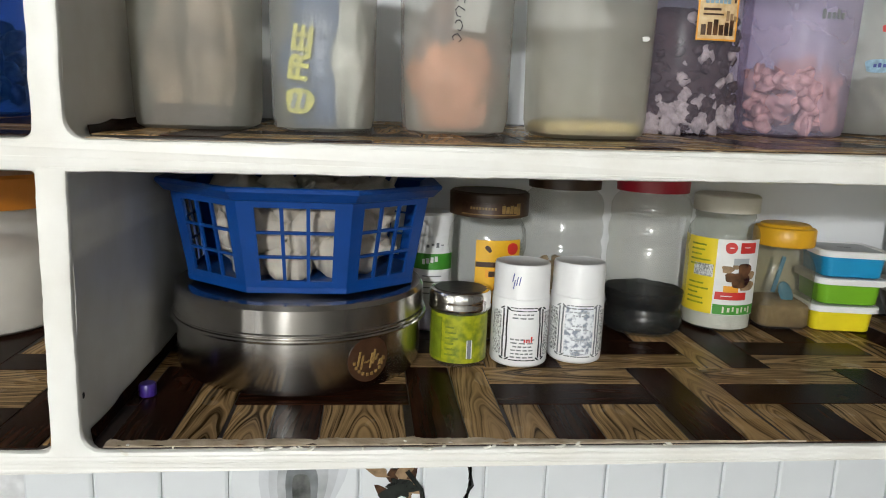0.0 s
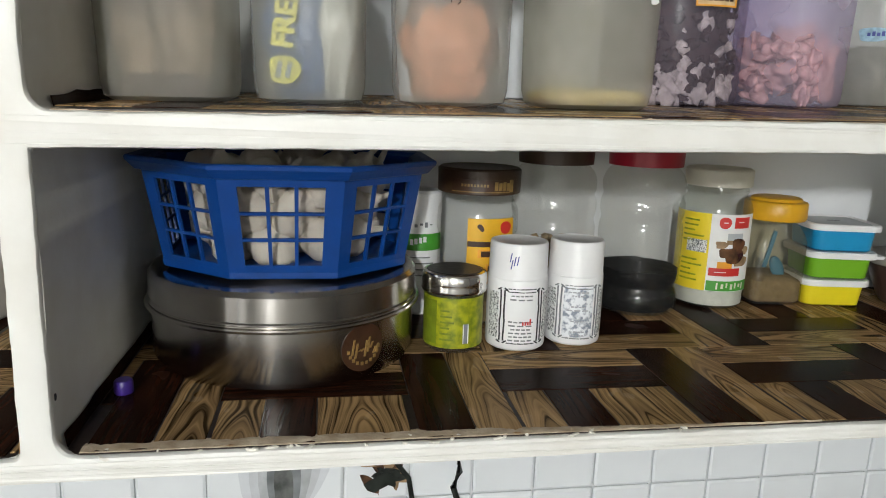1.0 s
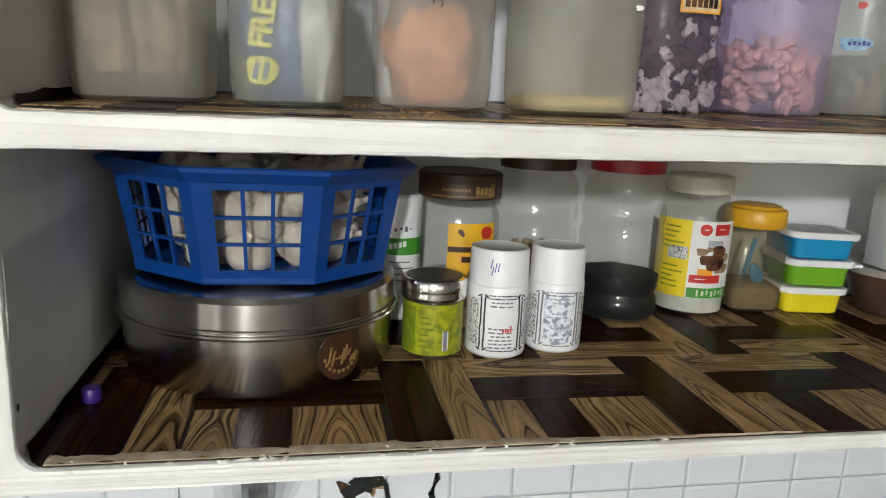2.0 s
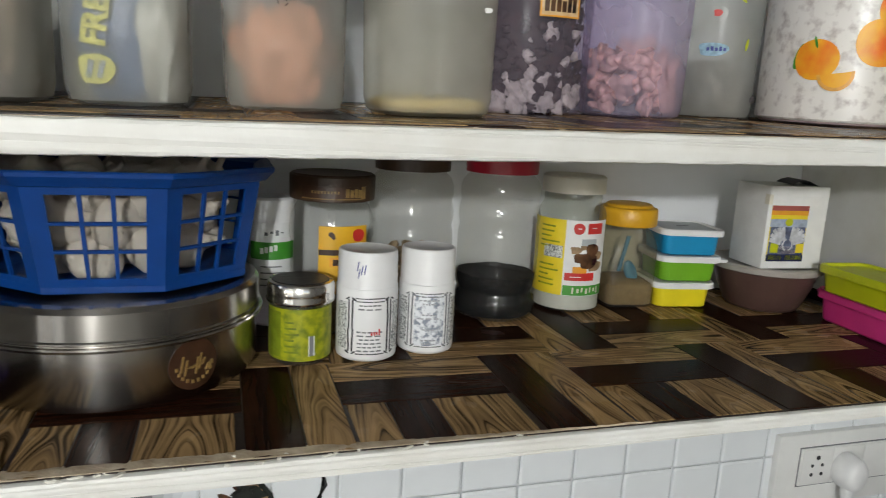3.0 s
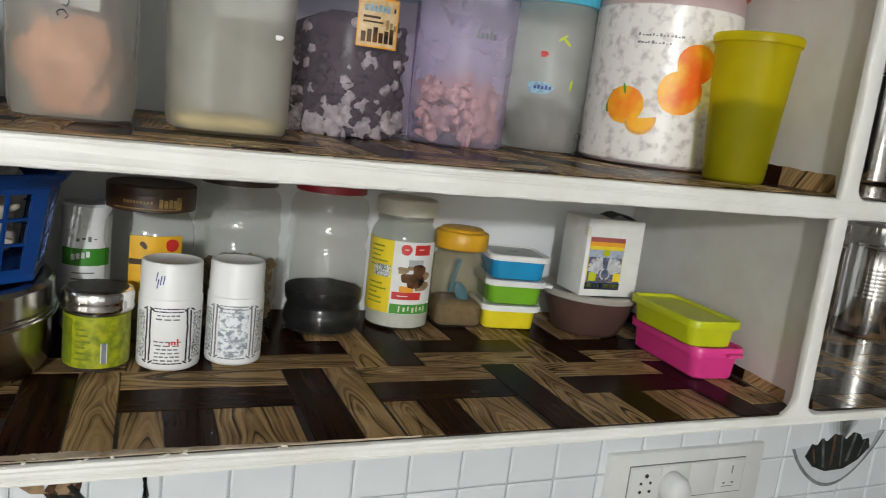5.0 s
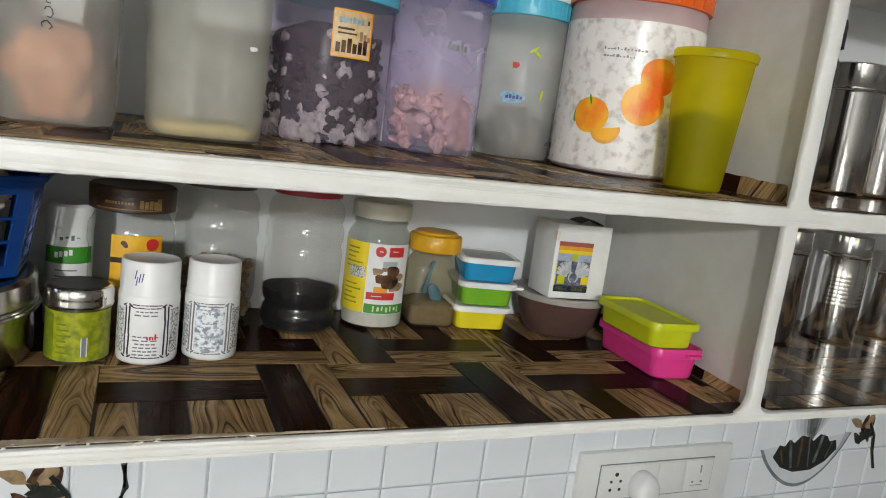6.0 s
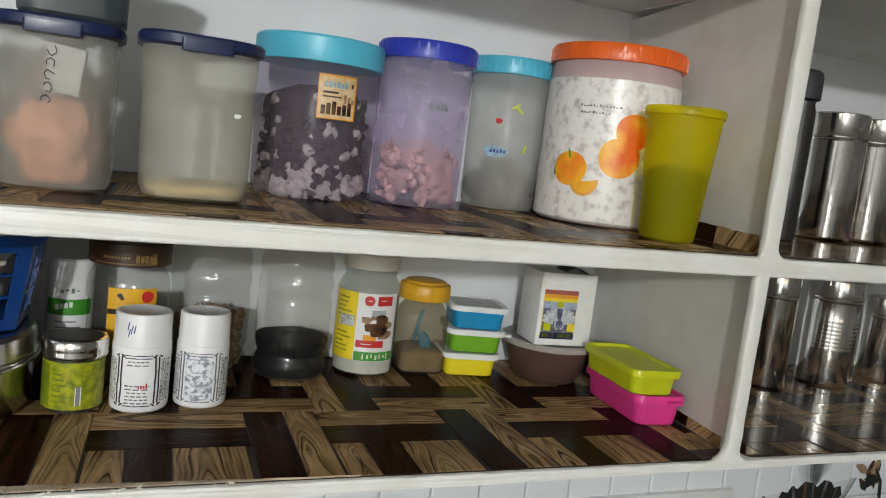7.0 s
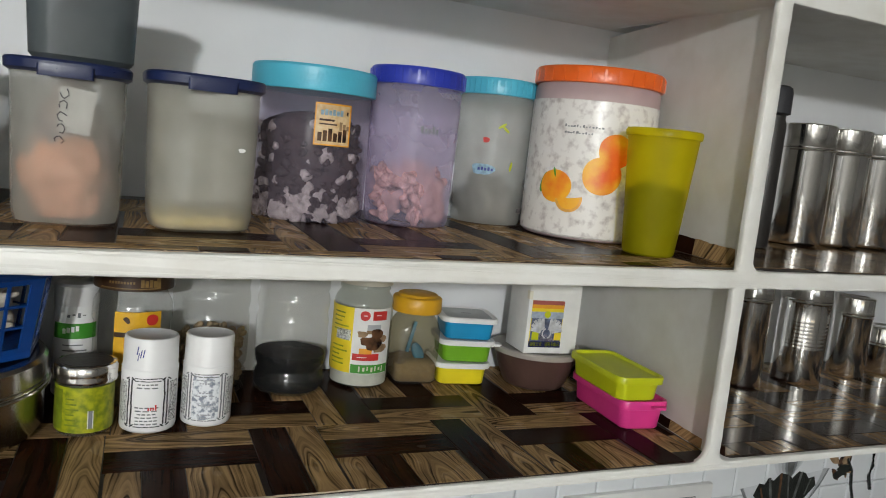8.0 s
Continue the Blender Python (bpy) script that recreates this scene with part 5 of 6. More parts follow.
tiffin(0.6755, 0.7585, ZL + 0.0364, -4, M_LIMEBOX, "lime yellow plastic snack box on a magenta one", -0.02, 0.119, 0.83)
o = finish("bottle_cap", lathe([(0, 0), (0.0062, 0), (0.0066, 0.001), (0.0064, 0.0085), (0.0055, 0.0098), (0, 0.0098)], 24), M_PURPLE, None, "small purple plastic cap beside the partition")
o.matrix_world = on_low(-0.1715, 0.703)
tagged(o, category="cap")


# ---- things on the middle shelf ----
def tub(x, y, w, d, h, rz, material, label, clip=True, lidded=True):
    """Tapered square tub with a rounded navy lid and a clip in front."""
    t = thing("storage_tub", on_mid(x, y, rz), label, "tub", "square storage tubs")
    part("body", rr_vessel([(w - 0.018, d - 0.018, 0.021, 0), (w - 0.008, d - 0.008, 0.025, 0.003), (w - 0.004, d - 0.004, 0.027, 0.012), (w, d, 0.030, h - 0.016), (w + 0.001, d + 0.001, 0.030, h - 0.010)], 0, 7), material, t)
    if lidded:
        lid = part("lid", rr_loft([(w + 0.001, d + 0.001, 0.030, h - 0.011), (w + 0.008, d + 0.008, 0.033, h - 0.0085), (w + 0.009, d + 0.009, 0.033, h - 0.002), (w + 0.006, d + 0.006, 0.032, h), (w - 0.006, d - 0.006, 0.027, h), (w - 0.009, d - 0.009, 0.026, h - 0.0015)], 8), M_NAVYLID, t, "navy blue snap lid")
        for s in (-1, 1):
            bm = rr_loft([(0.040, 0.004, 0.0018, h - 0.0135), (0.040, 0.005, 0.002, h - 0.010), (0.040, 0.005, 0.002, h - 0.0045)], 4)
            bmesh.ops.translate(bm, verts=bm.verts, vec=(0, s * (d / 2 + 0.0045), 0))
            part("clip", bm, M_NAVYLID, lid, "navy clip")
    return t


def round_jar(x, y, r, hb, h, material, lid_mat, label, lid_label, ribs=0, taper=0.003):
    t = thing("storage_jar", on_mid(x, y), label, "jar", "round storage jars")
    part("body", vessel([(r - 0.008 - taper, 0), (r - 0.002 - taper, 0.002), (r - taper, 0.008), (r - 0.0005, hb - 0.006), (r - 0.003, hb), (r - 0.004, hb + 0.004)], 0, 64), material, t)
    lid = part("lid", lathe([(r - 0.003, hb - 0.001), (r + 0.0018, hb - 0.0006), (r + 0.0022, hb + 0.001), (r + 0.002, h - 0.003), (r, h - 0.0005), (r - 0.004, h), (r - 0.006, h - 0.0012), (0, h - 0.0014)], 72), lid_mat, t, lid_label)
    if ribs:
        bm = bmesh.new()
        for i in range(ribs):
            box(bm, r + 0.0012, r + 0.003, -0.0014, 0.0014, hb + 0.0008, h - 0.004, pose(0, 0, 0, 0, 0, 360 * i / ribs))
        part("grip_rib", bm, lid_mat, lid)
    return t


def bag(name, x, y, w, d, h, seed, material, label, lift=0.003, rz=0.0, lean=0.0, mid=True, fold=0.12):
    """A slack packet or bundle, creased and narrowing upwards."""
    bm, loops = bmesh.new(), []
    for j in range(15):
        v = j / 14
        g = math.sin(math.pi * min(1, 0.12 + v * 0.95)) ** 0.45 if v < 0.9 else 0.55 - 2 * (v - 0.9)
        lp = []
        for i in range(40):
            a = 2 * math.pi * i / 40
            q = g * (1 + fold * noise.noise((seed + 1.6 * math.cos(a), 1.6 * math.sin(a), v * 3.2)) + 0.5 * fold * noise.noise((seed + 5 * math.cos(a), 5 * math.sin(a), v * 8)))
            c, s = math.cos(a), math.sin(a)
            lp.append((math.copysign(abs(c) ** 0.75, c) * w / 2 * q + lean * v, math.copysign(abs(s) ** 0.75, s) * d / 2 * q, h * v * (1 + 0.05 * noise.noise((seed, a, v)))))
        loops.append(lp)
    loft(bm, loops)
    ob = finish(name, bm, material, None, label, sharp=75)
    ob.matrix_world = (on_mid(x, y) if mid else on_low(x, y)) @ pose(0, 0, lift, 0, 0, rz)
    return ob


# tub with pale dry goods beside the partition
tub(-0.1380, 0.752, 0.094, 0.090, 0.150, 0, M_FROST_DIM, "yellowed frosted square tub full of pale dry goods")
for gx, gy, gw, gd, gh, seed, tilt in ((-0.1545, 0.744, 0.034, 0.054, 0.096, 3.1, -4), (-0.1245, 0.747, 0.040, 0.056, 0.128, 6.4, 5)):
    tagged(bag("dry_goods_bag", gx, gy, gw, gd, gh, seed, M_SLICES, "beige crumpled dry goods bag filling a tub", rz=tilt, fold=0.42), category="bag")
o = finish("dark_slab", rr_loft([(0.06, 0.012, 0.004, 0.004), (0.062, 0.014, 0.005, 0.014), (0.05, 0.012, 0.004, 0.018)], 4), M_DARKFOOD, None, "dark wrapped slab at the bottom of the tub")
o.matrix_world = on_mid(-0.138, 0.7245)
tagged(o, category="packet")

# tub with a folded blue and yellow packet
tub(-0.0415, 0.745, 0.082, 0.083, 0.150, 0, M_FROST, "frosted square tub holding a blue and yellow packet")
p = bag("snack_packet", -0.046, 0.7465, 0.060, 0.060, 0.132, 7.7, M_BLUEBAG, "slate blue snack packet with yellow lettering in a tub", lean=0.006, fold=0.2)
tagged(p, category="packet")
tagged(bag("foil_packet", -0.0235, 0.744, 0.030, 0.060, 0.116, 1.7, M_SILVERBAG, "crumpled silver foil packet in a tub", fold=0.35), category="packet")
cu = bpy.data.curves.new("lettering", "FONT")
cu.body, cu.size, cu.extrude, cu.offset = "FREE", 0.0195, 0.0004, 0.0008
cu.align_x = "CENTER"
tx = new("lettering", cu)
tx.data.materials.append(M_YTEXT)
tx.parent = p
tx.matrix_local = pose(-0.0045, -0.0332, 0.053, 90, 0, 0) @ pose(0, 0, 0, 0, 0, 82)
bm = wrap_blob(bmesh.new(), 0.4, -90, 0, 0, 0.0105, 0.0105, 0.0008, 20, wob=0.12)
o = part("printed_badge", bm, M_YTEXT, p, "yellow printed badge")
o.matrix_local = pose(-0.0125, -0.0325 + 0.4, 0.0195, 0, 0, 0)
for k in range(2):
    q = part("badge_mark", box(bmesh.new(), -0.0016, 0.0016, -0.0006, 0.0006, -0.0055, 0.0055), M_BLUEBAG, o, "dark stroke", smooth=False)
    q.matrix_local = pose(-0.0035 + 0.0065 * k, -0.4012, 0, 0, 14, 0)

# tub with an orange packet, with a taped paper slip; another tub stands on it
tub(0.0600, 0.742, 0.086, 0.086, 0.1325, 0, M_FROST, "frosted square tub with an orange packet and taped paper slip")
tagged(bag("orange_packet", 0.0585, 0.7405, 0.066, 0.056, 0.086, 2.3, M_ORANGEBAG, "crumpled orange lentil packet inside a tub", lift=0.004, fold=0.34), category="packet")
tagged(bag("plastic_pouch", 0.062, 0.748, 0.066, 0.056, 0.116, 4.4, M_BROWNBAG, "brownish plastic pouch behind the orange packet", fold=0.3), category="packet")
slip = finish("paper_slip", rr_loft([(0.024, 0.0006, 0.0002, 0), (0.027, 0.0006, 0.0002, 0.036)], 2), M_SLIP, None, "white paper slip with handwriting on the tub", smooth=False)
slip.matrix_world = on_mid(0.0655, 0.7045) @ pose(0, 0, 0.076, 3, 6, 0)
tagged(slip, category="label")
bm = bmesh.new()
hand = random.Random(17)
for i in range(5):                # handwriting as plain looped strokes
    a = hand.uniform(0, 6)
    pts = [(-0.009 + 0.0036 * math.cos(a + k * 0.75) * (0.6 + 0.5 * hand.random()), -0.0008, 0.030 - i * 0.0092 + 0.0042 * math.sin(a + k * 0.75) * (0.6 + 0.5 * hand.random())) for k in range(7)]
    tube(bm, pts, 0.00042, 5)
o = finish("handwriting", bm, M_INK, None, "black pen strokes written down the frosted tub")
o.matrix_world = on_mid(0.0655, 0.6990) @ pose(0, 0, 0.076, -1, 6, 0)
tagged(o, category="writing")
t = thing("storage_tub", on_mid(0.068, 0.748) @ pose(0, 0, 0.1330, 0, 0, 3), "grey frosted square tub stacked on another tub", "tub", "square storage tubs")
part("body", rr_vessel([(0.070, 0.070, 0.014, 0), (0.078, 0.078, 0.018, 0.004), (0.084, 0.084, 0.021, 0.070), (0.085, 0.085, 0.021, 0.074)], 0, 7), M_GREYFROST, t)
part("lid", rr_loft([(0.085, 0.085, 0.021, 0.073), (0.092, 0.092, 0.024, 0.0735), (0.093, 0.093, 0.024, 0.082), (0.088, 0.088, 0.022, 0.084), (0.078, 0.078, 0.018, 0.084)], 7), M_NAVYLID, t, "navy blue snap lid")
o = bag("grey_packet", 0.068, 0.748, 0.06, 0.058, 0.05, 8.2, M_GREYFOOD, "grey packet inside the stacked tub", lift=0.137)
tagged(o, category="packet")

# tub with a little yellow pulse
tub(0.1665, 0.742, 0.092, 0.092, 0.135, 4, M_FROST_DIM, "yellowed frosted square tub with a layer of yellow pulse")
bm = rr_loft([(0.068, 0.068, 0.014, 0.002), (0.079, 0.079, 0.021, 0.006), (0.080, 0.080, 0.021, 0.009), (0.074, 0.074, 0.020, 0.012), (0.05, 0.05, 0.014, 0.0135), (0.02, 0.02, 0.005, 0.014)], 6)
for v in bm.verts:
    if v.co.z > 0.01:
        v.co.z += 0.0035 * noise.noise(v.co * 70)
o = finish("split_pulse", bm, M_DAL, None, "thin layer of yellow split pulse in the tub", sharp=70)
o.matrix_world = on_mid(0.1665, 0.742, 4)
tagged(o, category="food", kind="stuff")
o = finish("paint_fleck", wrap_blob(bmesh.new(), 0.3, -90, 0, 0, 0.0028, 0.0022, 0.0006, 12, wob=0.2), M_CARD, None, "small white fleck stuck on the tub")
o.matrix_world = on_mid(0.1665 + 0.028, 0.742) @ pose(0.002, 0.2542, 0.0745)
tagged(o, category="fleck")

# violet jar with dried food, sticker in front
J5 = (0.2925, 0.862, 0.0665)
round_jar(*J5, 0.140, 0.166, M_LILAC_D, M_CYANLID, "violet clear jar with a turquoise lid full of dried flakes", "turquoise blue screw lid")
f5 = facing(J5[0], J5[1])
bm, dk, rng = bmesh.new(), bmesh.new(), random.Random(21)
for i in range(210):
    a = radians(f5) + rng.uniform(-2.0, 2.0)
    z = 0.006 + 0.10 * rng.random() ** 1.4
    q = 0.0545 + rng.uniform(-0.009, 0.0015)
    pale = rng.random() < (0.8 if z < 0.028 else 0.3)
    k = rng.uniform(1.0, 1.7) if z < 0.028 else rng.uniform(0.5, 1.3)
    lump(bm if pale else dk, (q * math.cos(a), q * math.sin(a), z), 0.0062 * k, 0.0034, 0.005 * k, (rng.uniform(-0.6, 0.6), rng.uniform(-1.5, 1.5), a + 1.57 + rng.uniform(-0.4, 0.4)), 10, 6, 0.8, rng)
o = finish("dark_flakes", dk, M_DARKFOOD, None, "dark brown dried flakes in the violet jar", sharp=80)
o.matrix_world = on_mid(J5[0], J5[1])
tagged(o, category="food", kind="stuff")
o = finish("dried_flakes", bm, M_FLAKES, None, "white and brown dried flakes in the violet jar", sharp=80)
o.matrix_world = on_mid(J5[0], J5[1])
tagged(o, category="food", kind="stuff")
filling("dark_dried_food", J5[0], J5[1], 0.050, 0.004, 0.104, M_DARKFOOD, "dark dried food in the violet jar", mid=True, wave=0.008)
st = finish("jar_sticker", wrap(bmesh.new(), 0.0663, f5, 0.006, 0.046, 0.084, 0.128, 0.0006), M_TAGTAN, None, "pale tan printed price sticker on the violet jar")
st.matrix_world = on_mid(J5[0], J5[1])
tagged(st, category="sticker")


def sticker_bars(name, rects, material, label=""):
    q = bmesh.new()
    for s0, s1, z0, z1 in rects:
        wrap(q, 0.0665, f5, s0, s1, z0, z1, 0.0008)
    part(name, q, material, st, label)


sticker_bars("printed_edge", [(0.006, 0.046, 0.1262, 0.128), (0.006, 0.046, 0.084, 0.0854), (0.006, 0.0074, 0.0854, 0.1262), (0.0446, 0.046, 0.0854, 0.1262)], M_ORANGE_L, "orange printed edge")
sticker_bars("printed_type", [(0.012 + i * 0.0042, 0.0152 + i * 0.0042, 0.1155, 0.1205 + 0.0012 * (i % 2)) for i in range(6)], M_STICKBLUE, "blue bars of lettering")
sticker_bars("printed_type", [(0.011, 0.027, 0.1095, 0.1115), (0.011, 0.03, 0.1055, 0.107), (0.0405, 0.0425, 0.1165, 0.1205)], M_SEAL, "dark bars of lettering")
sticker_bars("printed_picture", [(0.010 + i * 0.0055, 0.0142 + i * 0.0055, 0.0885, 0.0975 + 0.0022 * (i % 3)) for i in range(6)], M_PRINT_BR, "brown printed pictures")
sticker_bars("printed_picture", [(0.033 + i * 0.0042, 0.036 + i * 0.0042, 0.101, 0.1095 - 0.002 * i) for i in range(3)], M_PRINT_TAN, "tan printed picture")

# lilac jar with almonds
J6 = (0.4115, 0.855, 0.0535)
round_jar(*J6, 0.1605, 0.180, M_LILAC, M_ROYALLID, "tall lilac frosted jar with a royal blue lid and almonds", "royal blue ribbed screw lid", 36)
bm, rng = bmesh.new(), random.Random(5)
for i in range(150):
    a, q = rng.uniform(0, 6.283), 0.0385 * math.sqrt(rng.uniform(0.3, 1))
    lump(bm, (q * math.cos(a), q * math.sin(a), 0.009 + rng.uniform(0, 0.060)), 0.0068, 0.0036, 0.0118, (rng.uniform(0, 3), rng.uniform(0, 3), rng.uniform(0, 3)), 7, 6, 0.1, rng)
o = finish("almonds", bm, M_ALMOND, None, "pinkish brown almonds in the lilac jar", sharp=80)
o.matrix_world = on_mid(J6[0], J6[1])
tagged(o, category="food", kind="stuff")
f6 = facing(J6[0], J6[1])
bm = bmesh.new()
for i in range(5):
    wrap(bm, 0.0528, f6, 0.012 + i * 0.0045, 0.0152 + i * 0.0045, 0.1075, 0.113 + 0.003 * (i in (0, 3)), 0.0004)
o = finish("pen_marks", bm, M_GREYINK, None, "grey handwriting strokes on the lilac jar")
o.matrix_world = on_mid(J6[0], J6[1])
tagged(o, category="writing")

# grey frosted jar with stickers
J7 = (0.5470, 0.913, 0.0505)
round_jar(*J7, 0.167, 0.1875, M_FROST_PALE, M_CYANLID, "frosted jar with a turquoise lid, stickers and grey packets", "turquoise blue ribbed lid", 40)
f7 = facing(J7[0], J7[1])
tagged(bag("spice_packets", J7[0], J7[1], 0.08, 0.08, 0.058, 5.5, M_GREYFOOD, "grey spice packets inside the frosted jar", fold=0.26), category="packet")
bm = wrap_blob(bmesh.new(), 0.05, f7, -0.006, 0.072, 0.015, 0.008, 0.0005, 20, wob=0.15)
st = finish("jar_sticker", bm, M_STICKBLUE, None, "pale blue oval sticker on the frosted jar")
st.matrix_world = on_mid(J7[0], J7[1])
tagged(st, category="sticker")
bm = bmesh.new()
for i in range(5):
    wrap(bm, 0.0502, f7, -0.012 + i * 0.0042, -0.0092 + i * 0.0042, 0.0705, 0.0738 + 0.0012 * (i % 2), 0.0008)
part("lettering", bm, M_BLUEINK, st, "dark blue bars of lettering")
st = finish("jar_sticker", wrap_blob(bmesh.new(), 0.05, f7, -0.004, 0.108, 0.008, 0.010, 0.0004, 20, wob=0.25), M_FROST_PALE, None, "pale round sticker with a red flower mark")
st.matrix_world = on_mid(J7[0], J7[1])
tagged(st, category="sticker")
part("flower_mark", wrap_blob(bmesh.new(), 0.0502, f7, -0.005, 0.109, 0.0042, 0.0042, 0.0008, 14, wob=0.2), M_RED, st, "red flower mark")
for s, z, ti in ((0.014, 0.128, 0.6), (0.019, 0.124, -0.7), (0.031, 0.078, 1.4)):
    o = finish("leaf_sticker", wrap_blob(bmesh.new(), 0.05, f7, s, z, 0.0062, 0.0016, 0.0005, 12, tilt=ti), M_LIMEBOX, None, "yellow green leaf sticker on the frosted jar")
    o.matrix_world = on_mid(J7[0], J7[1])
    tagged(o, category="sticker")

# large printed jar with oranges
J8 = (0.6430, 0.826, 0.0778)
t = round_jar(*J8, 0.187, 0.206, M_PINKFROST, M_ORANGELID, "large white marbled jar printed with oranges, orange lid", "orange ribbed screw lid", 30, 0.002)
f8 = facing(J8[0], J8[1])
r8 = J8[2]
wrapk = part("printed_sleeve", lathe([(r8 - 0.0016, 0.004), (r8 + 0.0004, 0.006), (r8 + 0.0006, 0.160), (r8 + 0.0004, 0.166), (r8 - 0.001, 0.1665)], 72, caps=(False, False)), M_PORCELAIN, t, "white marbled printed sleeve")


def orange_print(s, z, a):
    part("orange_print", wrap_blob(bmesh.new(), r8 + 0.0005, f8, s, z, a, a * 0.97, 0.0006, 28, wob=0.02), M_FRUIT, wrapk, "printed whole orange")


orange_print(-0.031, 0.063, 0.0205)
orange_print(0.024, 0.080, 0.0235)
orange_print(0.037, 0.110, 0.021)
part("slice_print", wrap_blob(bmesh.new(), r8 + 0.0008, f8, -0.012, 0.050, 0.0165, 0.0165, 0.0007, 20, 185, 372), M_FRUIT_L, wrapk, "printed orange slice")
part("slice_print", wrap_blob(bmesh.new(), r8 + 0.0013, f8, -0.012, 0.0505, 0.0135, 0.0135, 0.0006, 20, 187, 368), M_FRUIT, wrapk, "printed orange flesh")
bm = wrap_blob(bmesh.new(), r8 + 0.0004, f8, -0.0475, 0.066, 0.0045, 0.013, 0.0006, 16, tilt=-0.3)
wrap_blob(bm, r8 + 0.0006, f8, -0.033, 0.0795, 0.0012, 0.006, 0.0008, 10, tilt=0.3)
part("leaf_print", bm, M_GREEN, wrapk, "printed green leaf")
rng = random.Random(8)
for z, n in ((0.134, 13), (0.1265, 10)):
    bm = bmesh.new()
    for i in range(n):
        q = -0.027 + i * 0.0036
        wrap(bm, r8 + 0.0004, f8, q, q + rng.uniform(0.0012, 0.003), z, z + rng.uniform(0.001, 0.0032), 0.0006, skew=rng.uniform(-0.002, 0.002))
    part("lettering_row", bm, M_GREYINK, wrapk, "row of grey lettering strokes")

filling("white_flour", J8[0], J8[1], r8 - 0.006, 0.004, 0.172, M_WPOWDER, "white flour filling the printed jar", mid=True)

# yellow tumbler with dark contents
tu = (0.6460, 0.6935)
t = thing("tumbler", on_mid(*tu), "tall olive yellow plastic tumbler with a lid, half full", "tumbler")
part("body", vessel([(0.026, 0), (0.0283, 0.002), (0.0292, 0.008), (0.0385, 0.128), (0.0390, 0.131)], 0, 56), M_TUMBLER, t)
part("lid", lathe([(0.0385, 0.1295), (0.0408, 0.130), (0.0415, 0.136), (0.0400, 0.1385), (0.037, 0.1385), (0.0355, 0.137), (0, 0.137)], 56), M_TUMBLER, t, "yellow press-on lid")
filling("dark_spice", *tu, 0.0262, 0.003, 0.072, M_SPICE, "dark spice filling half of the tumbler", mid=True, r1=0.031, wave=0.004)


# ---- neighbouring bays ----
def canister(x, y, z, r, h, label, ribbed=False, lid=0.03):
    t = thing("steel_canister", pose(x, y, z), label, "canister", "stainless steel canisters")
    hb = h - lid
    p = [(0, 0), (r - 0.003, 0), (r - 0.0008, 0.0015), (r, 0.004)]
    if ribbed:
        for i in range(8):
            q = hb * 0.42 + i * 0.0062
            p += [(r, q), (r + 0.0003, q + 0.002), (r, q + 0.004)]
    p += [(r, hb - 0.006), (r + 0.0012, hb - 0.003), (r, hb), (0, hb)]
    part("body", lathe(p, 72), M_STEEL, t)
    part("lid", lathe([(r - 0.001, hb), (r + 0.0015, hb + 0.0004), (r + 0.0018, hb + 0.002), (r + 0.0006, hb + 0.004), (r + 0.0006, h - 0.002), (r - 0.0015, h), (r - 0.006, h), (r - 0.008, h - 0.0015), (0, h - 0.0015)], 72), M_STEEL, t, "close-fitting steel lid")
    return t


ZR = LOW + 0.0019
for cx, cy, cr, label in ((1.0595, 0.858, 0.0415, "tall stainless steel canister with a deep lid"), (1.1450, 0.862, 0.0415, "tall stainless steel canister reflecting its neighbour"), (1.2315, 0.866, 0.0415, "tall stainless steel canister"), (1.3185, 0.870, 0.0415, "tall stainless steel canister")):
    canister(cx, cy, zu(cx, cy + cr), cr, 0.183, label, lid=0.036)
canister(0.996, 0.860, ZR, 0.0325, 0.168, "narrow stainless steel canister below the shelf")
canister(1.131, 0.870, ZR, 0.0385, 0.166, "narrow stainless steel canister with ribbed sides", True)
canister(1.274, 0.888, ZR, 0.0310, 0.140, "small stainless steel canister")
canister(1.38, 0.898, ZR, 0.0345, 0.085, "low stainless steel canister")
t = thing("steel_flask", pose(0.9195, 0.800, zu(0.9195, 0.81)), "tall dark metal flask with a black cap", "flask")
part("body", lathe([(0, 0), (0.017, 0), (0.0185, 0.003), (0.0185, 0.172), (0.016, 0.18), (0.0165, 0.184), (0, 0.184)], 48), M_GREY_STEEL, t)
part("cap", lathe([(0.018, 0.186), (0.0215, 0.187), (0.0212, 0.215), (0.0195, 0.222), (0.016, 0.2245), (0, 0.225)], 48), M_INK, t, "black screw cap")
t = thing("storage_jar", pose(-0.384, 0.895, ZL), "white frosted jar with an orange lid in the next bay", "jar")
part("body", vessel([(0.062, 0), (0.068, 0.003), (0.070, 0.010), (0.072, 0.108), (0.067, 0.118), (0.066, 0.124)], 0, 64), M_TAN_FROST, t)
part("lid", lathe([(0.066, 0.119), (0.0735, 0.1195), (0.074, 0.122), (0.0735, 0.148), (0.070, 0.151), (0, 0.151)], 64), M_AMBER, t, "amber orange screw lid")
filling("white_flour", -0.384, 0.895, 0.067, 0.004, 0.075, M_WPOWDER, "white flour in the frosted jar", r1=0.069, wave=0.006)
t = thing("storage_jar", on_mid(-0.382, 0.862), "deep blue see-through jar filled with wrapped pieces", "jar")
part("body", vessel([(0.060, 0), (0.066, 0.003), (0.068, 0.010), (0.069, 0.150), (0.064, 0.160)], 0, 64), M_BLUEFROST, t)
